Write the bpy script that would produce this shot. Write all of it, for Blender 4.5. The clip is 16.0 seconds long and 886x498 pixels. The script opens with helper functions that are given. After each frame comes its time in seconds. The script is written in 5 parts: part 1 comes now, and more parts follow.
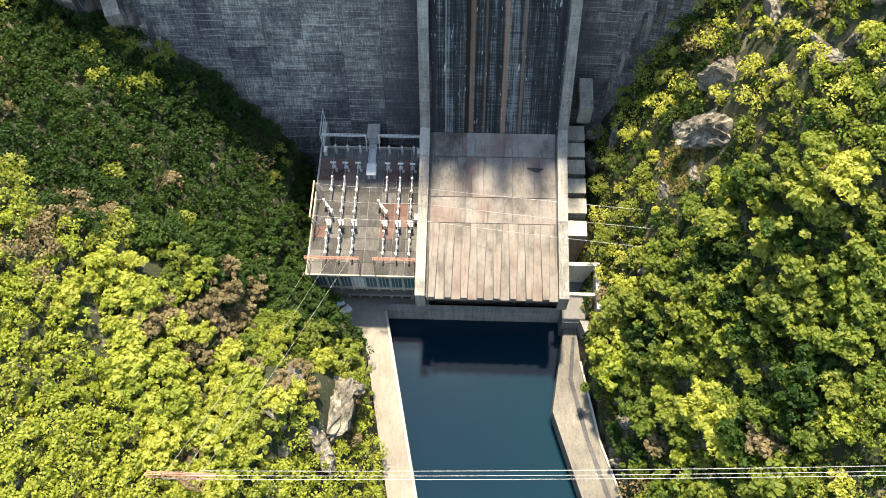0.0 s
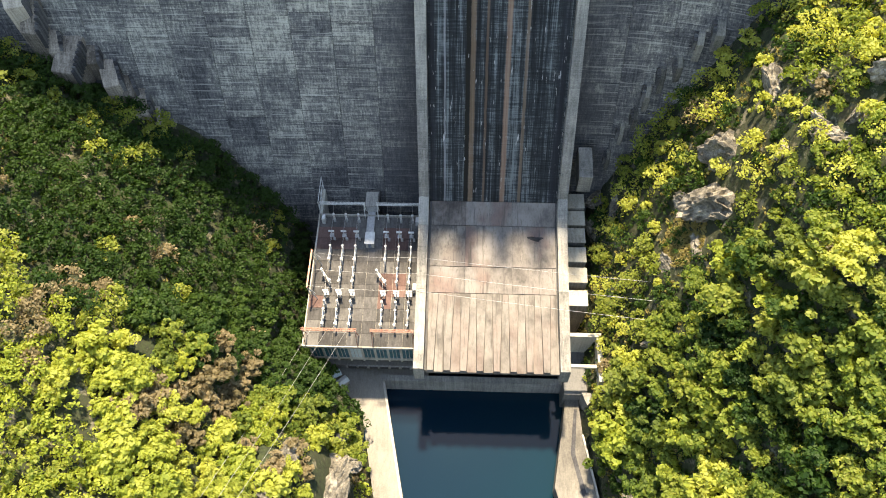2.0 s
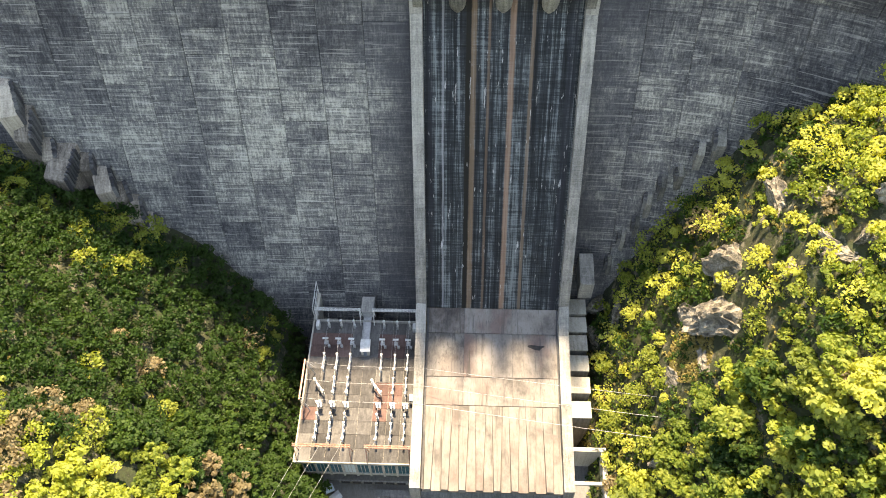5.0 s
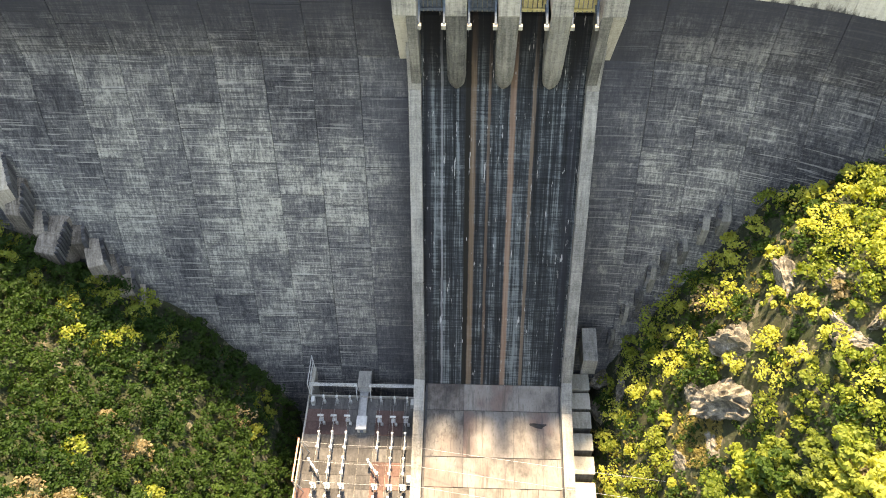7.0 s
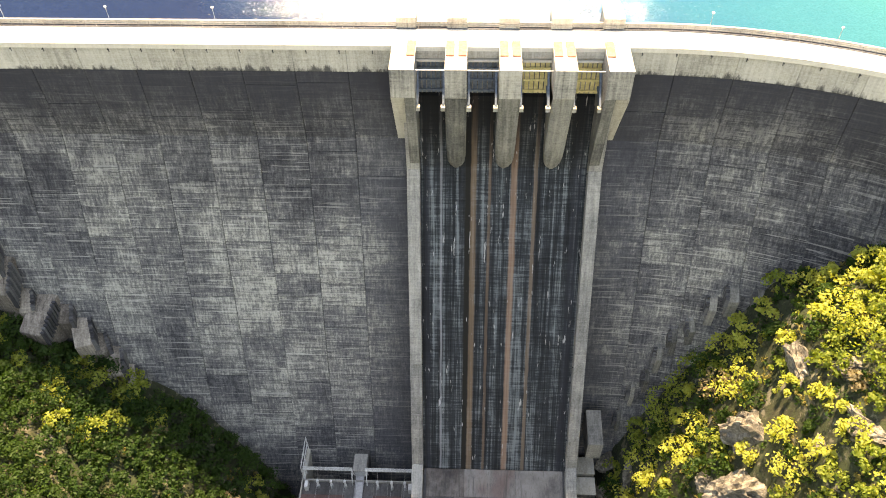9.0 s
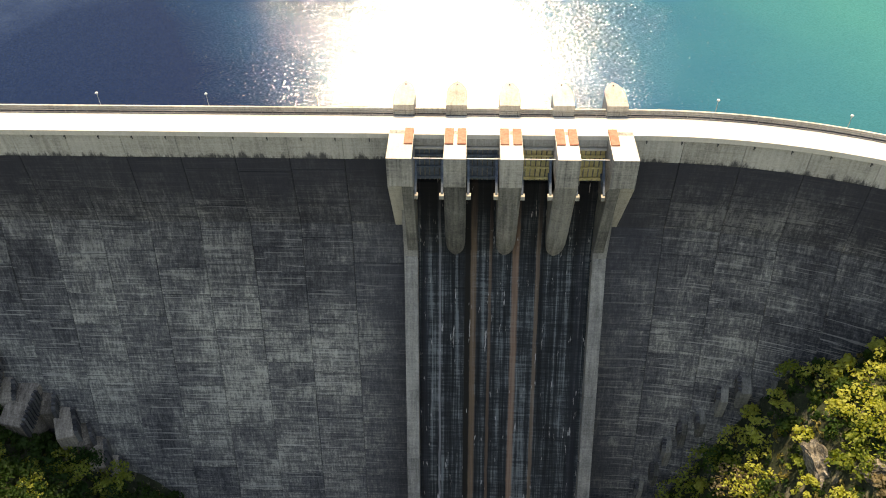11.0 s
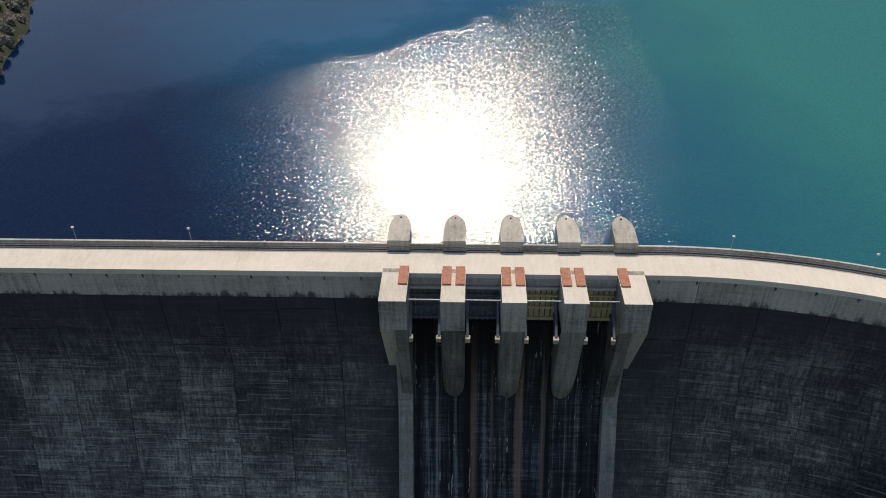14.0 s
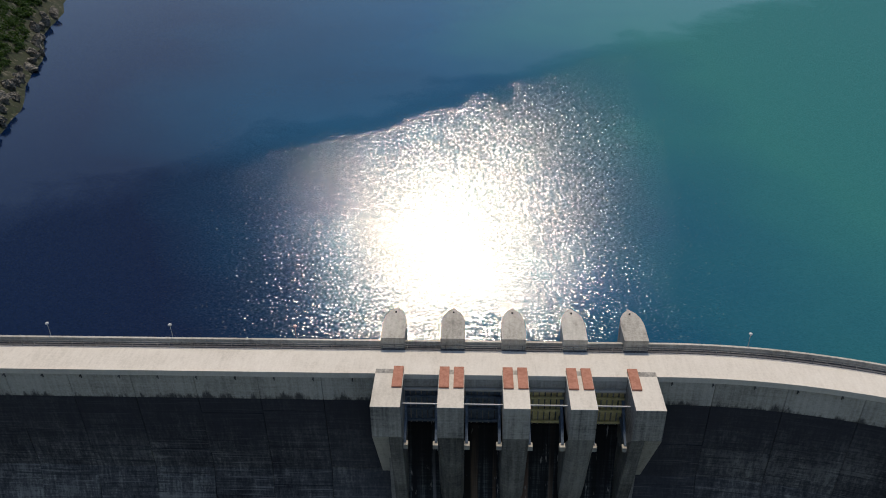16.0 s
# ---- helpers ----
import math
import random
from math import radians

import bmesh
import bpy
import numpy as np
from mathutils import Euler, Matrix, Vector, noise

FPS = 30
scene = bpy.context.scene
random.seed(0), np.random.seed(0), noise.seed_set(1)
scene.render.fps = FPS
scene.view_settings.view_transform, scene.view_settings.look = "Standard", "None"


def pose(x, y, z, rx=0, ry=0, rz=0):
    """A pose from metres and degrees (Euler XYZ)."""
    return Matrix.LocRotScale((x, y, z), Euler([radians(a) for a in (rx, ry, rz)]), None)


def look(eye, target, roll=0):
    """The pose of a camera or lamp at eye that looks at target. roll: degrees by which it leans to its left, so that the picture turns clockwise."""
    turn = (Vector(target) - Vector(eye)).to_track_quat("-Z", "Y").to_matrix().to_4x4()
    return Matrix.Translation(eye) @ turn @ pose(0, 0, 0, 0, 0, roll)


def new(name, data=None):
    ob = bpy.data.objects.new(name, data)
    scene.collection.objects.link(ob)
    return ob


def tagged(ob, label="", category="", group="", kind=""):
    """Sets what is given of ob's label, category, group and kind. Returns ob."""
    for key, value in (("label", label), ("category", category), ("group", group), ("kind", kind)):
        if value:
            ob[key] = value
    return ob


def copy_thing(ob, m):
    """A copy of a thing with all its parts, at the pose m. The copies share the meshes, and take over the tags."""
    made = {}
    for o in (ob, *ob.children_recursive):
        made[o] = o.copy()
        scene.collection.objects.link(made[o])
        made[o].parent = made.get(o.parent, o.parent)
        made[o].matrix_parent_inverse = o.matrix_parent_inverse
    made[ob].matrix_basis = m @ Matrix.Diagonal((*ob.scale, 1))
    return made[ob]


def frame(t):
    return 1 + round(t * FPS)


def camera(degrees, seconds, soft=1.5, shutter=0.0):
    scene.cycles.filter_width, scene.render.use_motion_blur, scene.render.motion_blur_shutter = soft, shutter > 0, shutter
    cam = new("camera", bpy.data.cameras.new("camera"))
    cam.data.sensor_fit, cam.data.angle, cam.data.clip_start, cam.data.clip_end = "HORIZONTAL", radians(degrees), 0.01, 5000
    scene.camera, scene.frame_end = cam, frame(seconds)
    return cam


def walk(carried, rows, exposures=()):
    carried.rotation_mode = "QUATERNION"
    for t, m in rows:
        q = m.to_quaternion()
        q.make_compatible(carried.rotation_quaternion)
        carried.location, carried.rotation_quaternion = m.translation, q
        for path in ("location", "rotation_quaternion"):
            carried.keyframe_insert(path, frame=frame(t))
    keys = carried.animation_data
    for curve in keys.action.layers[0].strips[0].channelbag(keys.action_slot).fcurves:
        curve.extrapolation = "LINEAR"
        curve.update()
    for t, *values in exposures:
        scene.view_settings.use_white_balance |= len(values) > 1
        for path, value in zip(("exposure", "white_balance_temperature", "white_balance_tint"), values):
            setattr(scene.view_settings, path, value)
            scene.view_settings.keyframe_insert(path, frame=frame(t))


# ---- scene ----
cam = camera(59.1, 16.0, soft=1.0)
PATH = [
    (0, (2.428, 2.479, 189.179), (2.366, 3.375, 187.392), -2.2),
    (0.5, (2.369, 3.996, 189.274), (2.307, 4.919, 187.501), -2.1),
    (1, (2.331, 5.611, 189.361), (2.269, 6.561, 187.602), -2.0),
    (1.5, (2.334, 7.277, 189.474), (2.271, 8.253, 187.73), -2.0),
    (2, (2.31, 8.982, 189.568), (2.247, 9.985, 187.839), -1.9),
    (2.5, (2.247, 10.674, 189.672), (2.184, 11.703, 187.958), -1.8),
    (3, (2.164, 12.409, 189.75), (2.102, 13.465, 188.052), -1.7),
    (3.5, (2.082, 14.144, 189.834), (2.02, 15.226, 188.154), -1.6),
    (4, (2.011, 15.983, 189.88), (1.95, 17.091, 188.216), -1.5),
    (6.5, (2.1, 25.415, 190.111), (2.036, 26.648, 188.538), -1.3),
    (7, (1.985, 27.38, 190.112), (1.921, 28.638, 188.559), -1.2),
    (7.5, (1.868, 29.319, 190.15), (1.804, 30.601, 188.616), -1.2),
    (8, (1.773, 31.28, 190.197), (1.709, 32.587, 188.684), -1.1),
    (8.5, (1.662, 33.356, 190.245), (1.598, 34.69, 188.755), -1.1),
    (9, (1.608, 35.45, 190.271), (1.545, 36.81, 188.806), -1.0),
    (11.5, (1.533, 46.033, 190.322), (1.467, 47.526, 188.993), -0.9),
    (12, (1.559, 48.219, 190.368), (1.492, 49.738, 189.069), -0.9),
    (12.5, (1.528, 50.498, 190.381), (1.461, 52.043, 189.112), -0.9),
    (13, (1.472, 52.806, 190.385), (1.406, 54.375, 189.145), -0.8),
    (13.5, (1.47, 55.145, 190.394), (1.403, 56.738, 189.186), -0.8),
    (14, (1.566, 57.535, 190.411), (1.498, 59.15, 189.234), -0.8),
    (14.5, (1.752, 59.93, 190.436), (1.681, 61.568, 189.291), -0.8),
    (15, (1.898, 62.306, 190.478), (1.825, 63.967, 189.366), -0.9),
    (15.5, (1.979, 64.692, 190.514), (1.905, 66.375, 189.435), -0.9),
    (16, (2.036, 67.078, 190.534), (1.961, 68.782, 189.49), -0.9),
]
walk(cam, [(t, look(eye, target, roll)) for t, eye, target, roll in PATH],
     [(0, 2.0, 8500, 8), (4, 2.4, 9900, 12), (7, 2.6, 11000, 14), (9, 2.55, 12400, 17), (11.5, 0.9, 9900, 13), (12.5, 0.25, 8400, 13), (14.5, -0.15, 7500, 13), (16, -0.35, 7200, 13)])

# ---- sky, sun ----
SUN_EL, SUN_AZ = radians(66.0), radians(-3.3)   # azimuth from +y towards +x
world = bpy.data.worlds.new("sky")
scene.world = world
world.use_nodes = True
wn = world.node_tree
sky = wn.nodes.new("ShaderNodeTexSky")
sky.sky_type = 'NISHITA'
sky.sun_disc = False
sky.sun_elevation = SUN_EL
sky.sun_rotation = SUN_AZ
sky.air_density, sky.dust_density, sky.ozone_density = 1.0, 0.15, 1.0
wn.links.new(sky.outputs[0], wn.nodes["Background"].inputs[0])
wn.nodes["Background"].inputs[1].default_value = 0.15
sun_data = bpy.data.lights.new("sun", 'SUN')
sun_data.energy, sun_data.angle, sun_data.color = 3.5, radians(3.4), (1.0, 0.95, 0.86)
sun = new("sun", sun_data)
sun_way = Vector((math.sin(SUN_AZ) * math.cos(SUN_EL), math.cos(SUN_AZ) * math.cos(SUN_EL), math.sin(SUN_EL)))
sun.matrix_world = look(sun_way * 600, (0, 0, 0))


# ---- materials ----
class Mat:
    """Small builder for node materials."""

    def __init__(self, name, rough=0.85):
        self.m = bpy.data.materials.new(name)
        self.m.use_nodes = True
        self.t = self.m.node_tree
        self.b = self.t.nodes["Principled BSDF"]
        self.b.inputs["Roughness"].default_value = rough
        self.geo = self.t.nodes.new("ShaderNodeNewGeometry")
        self.info = self.t.nodes.new("ShaderNodeObjectInfo")

    def link(self, a, b):
        self.t.links.new(a, b)

    def pos(self, scale=(1, 1, 1), jump=0.0):
        n = self.t.nodes.new("ShaderNodeMapping")
        n.inputs["Scale"].default_value = scale
        self.link(self.geo.outputs["Position"], n.inputs["Vector"])
        if jump:
            c = self.t.nodes.new("ShaderNodeCombineXYZ")
            k = self.math('MULTIPLY', self.info.outputs["Random"], jump)
            for i in range(3):
                self.link(k, c.inputs[i])
            self.link(c.outputs[0], n.inputs["Location"])
        return n.outputs[0]

    def noise(self, scale, size=1.0, detail=4.0, rough=0.6, jump=0.0):
        n = self.t.nodes.new("ShaderNodeTexNoise")
        n.inputs["Scale"].default_value = size
        n.inputs["Detail"].default_value = detail
        n.inputs["Roughness"].default_value = rough
        self.link(self.pos(scale, jump), n.inputs["Vector"])
        return n.outputs["Fac"]

    def math(self, op, a, b=0.0, clamp=False):
        n = self.t.nodes.new("ShaderNodeMath")
        n.operation, n.use_clamp = op, clamp
        for i, v in enumerate((a, b)):
            if isinstance(v, (int, float)):
                n.inputs[i].default_value = v
            else:
                self.link(v, n.inputs[i])
        return n.outputs[0]

    def ramp(self, fac, stops):
        n = self.t.nodes.new("ShaderNodeValToRGB")
        e = n.color_ramp.elements
        while len(e) < len(stops):
            e.new(0.5)
        for el, (p, c) in zip(e, stops):
            el.position = p
            el.color = (*c, 1) if not isinstance(c, (int, float)) else (c, c, c, 1)
        self.link(fac, n.inputs[0])
        return n.outputs[0]

    def mix(self, fac, a, b, mode='MIX'):
        n = self.t.nodes.new("ShaderNodeMix")
        n.data_type, n.blend_type = 'RGBA', mode
        for sock, v in ((n.inputs[0], fac), (n.inputs[6], a), (n.inputs[7], b)):
            if isinstance(v, (int, float)):
                sock.default_value = v
            elif isinstance(v, tuple):
                sock.default_value = (*v, 1)
            else:
                self.link(v, sock)
        return n.outputs[2]

    def bump(self, height, strength=0.4, dist=0.1):
        n = self.t.nodes.new("ShaderNodeBump")
        n.inputs["Strength"].default_value = strength
        n.inputs["Distance"].default_value = dist
        self.link(height, n.inputs["Height"])
        self.link(n.outputs[0], self.b.inputs["Normal"])
        return self

    def colour(self, c):
        self.link(c, self.b.inputs["Base Color"]) if not isinstance(c, tuple) else setattr(self.b.inputs["Base Color"], "default_value", (*c, 1))
        return self


def concrete(name, dark, mid, light, streak=0.5, spread=0.3, rough=0.9, foot=0.0):
    """Weathered concrete: board lines, runs of dirt, and a tone of its own for each piece."""
    k = Mat(name, rough)
    lines = k.noise((0.07, 0.07, 3.4), 1.0, 4, 0.8, 37)
    runs = k.noise((1.5, 0.3, 0.05), 1.0, 5, 0.7, 11)
    big = k.noise((0.05, 0.05, 0.08), 1.0, 5, 0.65)
    grain = k.noise((2.5, 2.5, 2.5), 1.0, 4, 0.7)
    v = k.math('ADD', k.math('MULTIPLY', lines, 0.16 * streak * 2), k.math('MULTIPLY', runs, 0.44 * streak * 2))
    v = k.math('ADD', v, k.math('MULTIPLY', big, 0.55))
    v = k.math('ADD', v, k.math('MULTIPLY', grain, 0.35))
    v = k.math('ADD', v, k.math('MULTIPLY', k.ramp(lines, [(0.585, 0.0), (0.64, 1.0)]), 0.025))
    v = k.math('SUBTRACT', v, k.math('MULTIPLY', k.ramp(lines, [(0.36, 1.0), (0.41, 0.0)]), 0.03))
    v = k.math('ADD', v, k.math('MULTIPLY', k.math('SUBTRACT', k.info.outputs["Random"], 0.5), spread))
    v = k.math('SUBTRACT', v, 0.24 + 0.30 * (streak * 2 - 1))
    c = k.ramp(v, [(0.33, dark), (0.5, mid), (0.68, light)])
    if foot:
        # black growth creeping up from the drip edge
        s = k.t.nodes.new("ShaderNodeSeparateXYZ")
        k.link(k.geo.outputs["Position"], s.inputs[0])
        up = k.math('DIVIDE', k.math('SUBTRACT', s.outputs[2], 104.0), 5.0, True)
        creep = k.noise((0.45, 0.1, 0.12), 1.0, 5, 0.75)
        c = k.mix(k.ramp(k.math('SUBTRACT', creep, k.math('MULTIPLY', up, 0.6)), [(0.40, 0.0), (0.52, foot)]), c, (0.04, 0.04, 0.042))
    k.colour(c)
    k.bump(k.math('ADD', lines, grain), 0.35, 0.06)
    return k


def dam_mat():
    """Mass concrete poured in lifts: fine board lines, short drips below them, a tone for each pour, pale lime and dark growth."""
    k = Mat("dam concrete", 0.9)
    s = k.t.nodes.new("ShaderNodeSeparateXYZ")
    k.link(k.geo.outputs["Position"], s.inputs[0])
    boards = k.noise((0.05, 0.05, 1.9), 1.0, 5, 0.75, 37)
    fine = k.noise((0.25, 0.25, 5.0), 1.0, 3, 0.7, 13)
    drips = k.noise((1.3, 0.2, 0.16), 1.0, 4, 0.7, 11)
    ticks = k.noise((2.6, 0.3, 0.5), 1.0, 3, 0.6, 5)
    big = k.noise((0.035, 0.035, 0.05), 1.0, 5, 0.6)
    blot = k.noise((0.16, 0.16, 0.13), 1.0, 6, 0.65, 3)
    grain = k.noise((2.2, 2.2, 2.2), 1.0, 4, 0.7)
    v = 0.0
    for f, w in ((boards, 0.5), (fine, 0.36), (drips, 0.4), (ticks, 0.5), (big, 0.7), (blot, 0.62), (grain, 0.5)):
        v = k.math('ADD', v, k.math('MULTIPLY', k.math('SUBTRACT', f, 0.5), w))
    v = k.math('ADD', v, k.math('MULTIPLY', k.math('SUBTRACT', k.info.outputs["Random"], 0.5), 0.12))
    c = k.ramp(k.math('ADD', v, 0.5), [(0.27, (0.03, 0.031, 0.037)), (0.44, (0.09, 0.09, 0.095)), (0.56, (0.158, 0.156, 0.15)), (0.73, (0.38, 0.37, 0.33))])
    # pale lime along some board joints, dark ones along others
    line = k.noise((0.09, 0.09, 2.6), 1.0, 2, 0.5, 29)
    c = k.mix(k.ramp(line, [(0.62, 0.0), (0.65, 0.5)]), c, (0.42, 0.41, 0.38))
    c = k.mix(k.ramp(line, [(0.35, 0.65), (0.38, 0.0)]), c, (0.045, 0.046, 0.05))
    # dark algae running down from the crest
    down = k.math('DIVIDE', k.math('SUBTRACT', 106.0, s.outputs[2]), 60.0, True)
    drip = k.noise((0.3, 0.3, 0.02), 1.0, 5, 0.75)
    f = k.math('SUBTRACT', k.math('ADD', drip, 0.22), down, True)
    c = k.mix(k.ramp(f, [(0.06, 0.0), (0.5, 0.95)]), c, (0.34, 0.34, 0.38), 'MULTIPLY')
    # spray-darkened concrete beside the chute
    away = k.math('DIVIDE', k.math('SUBTRACT', k.math('ABSOLUTE', k.math('SUBTRACT', s.outputs[0], 8.85)), 20.0), 30.0, True)
    spray = k.math('SUBTRACT', k.math('ADD', k.noise((0.1, 0.1, 0.03), 1.0, 6, 0.7, 9), 0.28), away)
    c = k.mix(k.ramp(spray, [(0.2, 0.0), (0.75, 0.75)]), c, (0.04, 0.042, 0.052))
    low = k.math('DIVIDE', k.math('SUBTRACT', 105.0, s.outputs[2]), 26.0, True)
    grow = k.math('SUBTRACT', k.math('ADD', k.noise((0.22, 0.22, 0.05), 1.0, 6, 0.7), 0.3), low)
    c = k.mix(k.ramp(grow, [(0.3, 0.0), (0.62, 0.8)]), c, (0.026, 0.027, 0.035))
    k.colour(c).bump(k.math('ADD', boards, grain), 0.35, 0.06)
    return k.m


M = {}
M['dam'] = dam_mat()
M['joint'] = concrete("joint and shade concrete", (0.03, 0.03, 0.035), (0.07, 0.07, 0.075), (0.14, 0.14, 0.14)).m
M['clean'] = concrete("pale concrete", (0.20, 0.185, 0.16), (0.40, 0.375, 0.325), (0.55, 0.52, 0.46), 0.5, 0.1).m
M['cornice'] = concrete("drip-stained pale concrete", (0.20, 0.185, 0.16), (0.40, 0.375, 0.325), (0.55, 0.52, 0.46), 0.5, 0.1, 0.9, 0.9).m
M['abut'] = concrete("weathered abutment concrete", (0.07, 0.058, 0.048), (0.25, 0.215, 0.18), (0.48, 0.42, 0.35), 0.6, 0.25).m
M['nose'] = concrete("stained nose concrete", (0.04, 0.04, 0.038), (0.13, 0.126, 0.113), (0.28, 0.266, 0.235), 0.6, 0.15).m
M['road'] = concrete("crest paving", (0.45, 0.41, 0.345), (0.59, 0.54, 0.465), (0.68, 0.63, 0.55), 0.4, 0.1).m
M['guide'] = concrete("guide wall concrete", (0.075, 0.075, 0.072), (0.2, 0.192, 0.178), (0.36, 0.342, 0.31), 0.55, 0.15).m
M['pier'] = concrete("pier concrete", (0.05, 0.05, 0.05), (0.24, 0.226, 0.2), (0.44, 0.41, 0.355), 0.65, 0.15).m


def apron_mat(name, dark, mid, light, blush=0.6):
    k = Mat(name, 0.85)
    blot = k.noise((0.16, 0.12, 0.12), 1.0, 6, 0.7, 23)
    runs = k.noise((0.9, 0.05, 0.05), 1.0, 4, 0.7, 5)
    pink = k.noise((0.09, 0.05, 0.09), 1.0, 3, 0.6, 51)
    c = k.ramp(blot, [(0.34, dark), (0.46, mid), (0.6, light)])
    c = k.mix(k.ramp(pink, [(0.5, 0.0), (0.62, blush)]), c, tuple(v * f for v, f in zip(mid, (0.95, 0.6, 0.55))))
    c = k.mix(k.ramp(runs, [(0.34, 0.8), (0.45, 0.0)]), c, tuple(v * 0.4 for v in mid))
    fine = k.noise((2.4, 0.5, 0.5), 1.0, 5, 0.75, 71)
    c = k.mix(k.ramp(fine, [(0.36, 0.55), (0.47, 0.0)]), c, dark)
    k.colour(c).bump(blot, 0.3, 0.05)
    return k.m


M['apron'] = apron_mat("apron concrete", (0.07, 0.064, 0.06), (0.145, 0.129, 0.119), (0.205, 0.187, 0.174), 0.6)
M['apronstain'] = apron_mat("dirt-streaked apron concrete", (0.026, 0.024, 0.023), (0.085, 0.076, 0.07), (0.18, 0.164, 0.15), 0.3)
M['lip'] = apron_mat("worn lip concrete", (0.085, 0.076, 0.068), (0.15, 0.136, 0.124), (0.2, 0.184, 0.168), 0.3)


def chute_mat():
    k = Mat("wet-stained chute concrete", 0.75)
    stripe = k.noise((0.75, 0.012, 0.012), 1.0, 5, 0.75)
    fine = k.noise((2.5, 0.06, 0.06), 1.0, 4, 0.7)
    lines = k.noise((0.12, 0.12, 2.4), 1.0, 4, 0.8)
    blot = k.noise((0.25, 0.2, 0.2), 1.0, 5, 0.65)
    v = k.math('ADD', k.math('MULTIPLY', stripe, 0.8), k.math('MULTIPLY', fine, 0.35))
    v = k.math('ADD', v, k.math('MULTIPLY', blot, 0.25))
    v = k.math('ADD', v, k.math('MULTIPLY', lines, 0.34))
    c = k.ramp(v, [(0.76, (0.005, 0.006, 0.008)), (0.89, (0.022, 0.027, 0.032)), (1.0, (0.13, 0.148, 0.156))])
    # rust-brown runs and one black run below the gates
    x = k.t.nodes.new("ShaderNodeSeparateXYZ")
    k.link(k.geo.outputs["Position"], x.inputs[0])
    wob = k.math('ADD', x.outputs[0], k.math('MULTIPLY', k.math('SUBTRACT', blot, 0.5), 0.5))
    for centre, half, col, amount in ((2.6, 0.85, (0.17, 0.11, 0.07), 0.8), (6.1, 0.4, (0.17, 0.11, 0.075), 0.55), (11.2, 0.8, (0.24, 0.145, 0.1), 0.85),
                                      (15.7, 0.5, (0.2, 0.14, 0.1), 0.65), (-4.2, 0.3, (0.3, 0.3, 0.32), 0.5), (1.45, 0.8, (0.008, 0.007, 0.006), 3.0),
                                      (24.6, 1.2, (0.02, 0.022, 0.03), 0.6), (-7.2, 0.8, (0.02, 0.022, 0.03), 0.6)):
        d = k.math('DIVIDE', k.math('ABSOLUTE', k.math('SUBTRACT', wob, centre)), half)
        f = k.math('MULTIPLY', k.ramp(d, [(0.55, 1.0), (1.0, 0.0)]), k.math('MULTIPLY', k.math('ADD', fine, 0.35, True), amount, True))
        c = k.mix(f, c, col)
    low = k.math('DIVIDE', k.math('SUBTRACT', 99.0, x.outputs[2]), 34.0, True)
    grow = k.math('SUBTRACT', k.math('ADD', k.noise((0.8, 0.05, 0.03), 1.0, 5, 0.7), 0.25), low)
    c = k.mix(k.ramp(grow, [(0.25, 0.0), (0.6, 0.85)]), c, (0.008, 0.008, 0.01))
    white = k.noise((1.6, 0.22, 0.22), 1.0, 3, 0.6)
    c = k.mix(k.ramp(white, [(0.66, 0.0), (0.70, 0.7)]), c, (0.42, 0.42, 0.42))
    k.b.inputs["Specular IOR Level"].default_value = 0.25
    k.colour(c).bump(k.math('ADD', lines, blot), 0.3, 0.05)
    return k.m


M['chute'] = chute_mat()


def ground_mat():
    k = Mat("stony slope", 0.95)
    big = k.noise((0.09, 0.09, 0.09), 1.0, 5, 0.65)
    fine = k.noise((0.9, 0.9, 0.9), 1.0, 5, 0.7)
    c = k.ramp(big, [(0.44, (0.011, 0.017, 0.006)), (0.62, (0.028, 0.028, 0.013)), (0.8, (0.14, 0.115, 0.07))])
    c = k.mix(k.ramp(fine, [(0.42, 0.55), (0.6, 0.0)]), c, (0.035, 0.05, 0.016))
    c = k.mix(k.ramp(k.noise((0.45, 0.3, 0.3), 1.0, 6, 0.72, 77), [(0.55, 0.0), (0.62, 0.75)]), c, (0.16, 0.145, 0.105))
    k.colour(c).bump(fine, 0.8, 0.4)
    return k.m


M['ground'] = ground_mat()


def rock_mat():
    k = Mat("grey limestone", 0.9)
    n = k.noise((0.35, 0.35, 0.5), 1.0, 7, 0.7)
    f = k.noise((2.0, 2.0, 2.4), 1.0, 5, 0.75)
    c = k.ramp(k.math('ADD', k.math('MULTIPLY', n, 0.6), k.math('MULTIPLY', f, 0.4)),
               [(0.38, (0.04, 0.037, 0.03)), (0.5, (0.15, 0.135, 0.11)), (0.62, (0.36, 0.325, 0.265))])
    k.colour(c).bump(f, 0.9, 0.35)
    return k.m


M['rock'] = rock_mat()


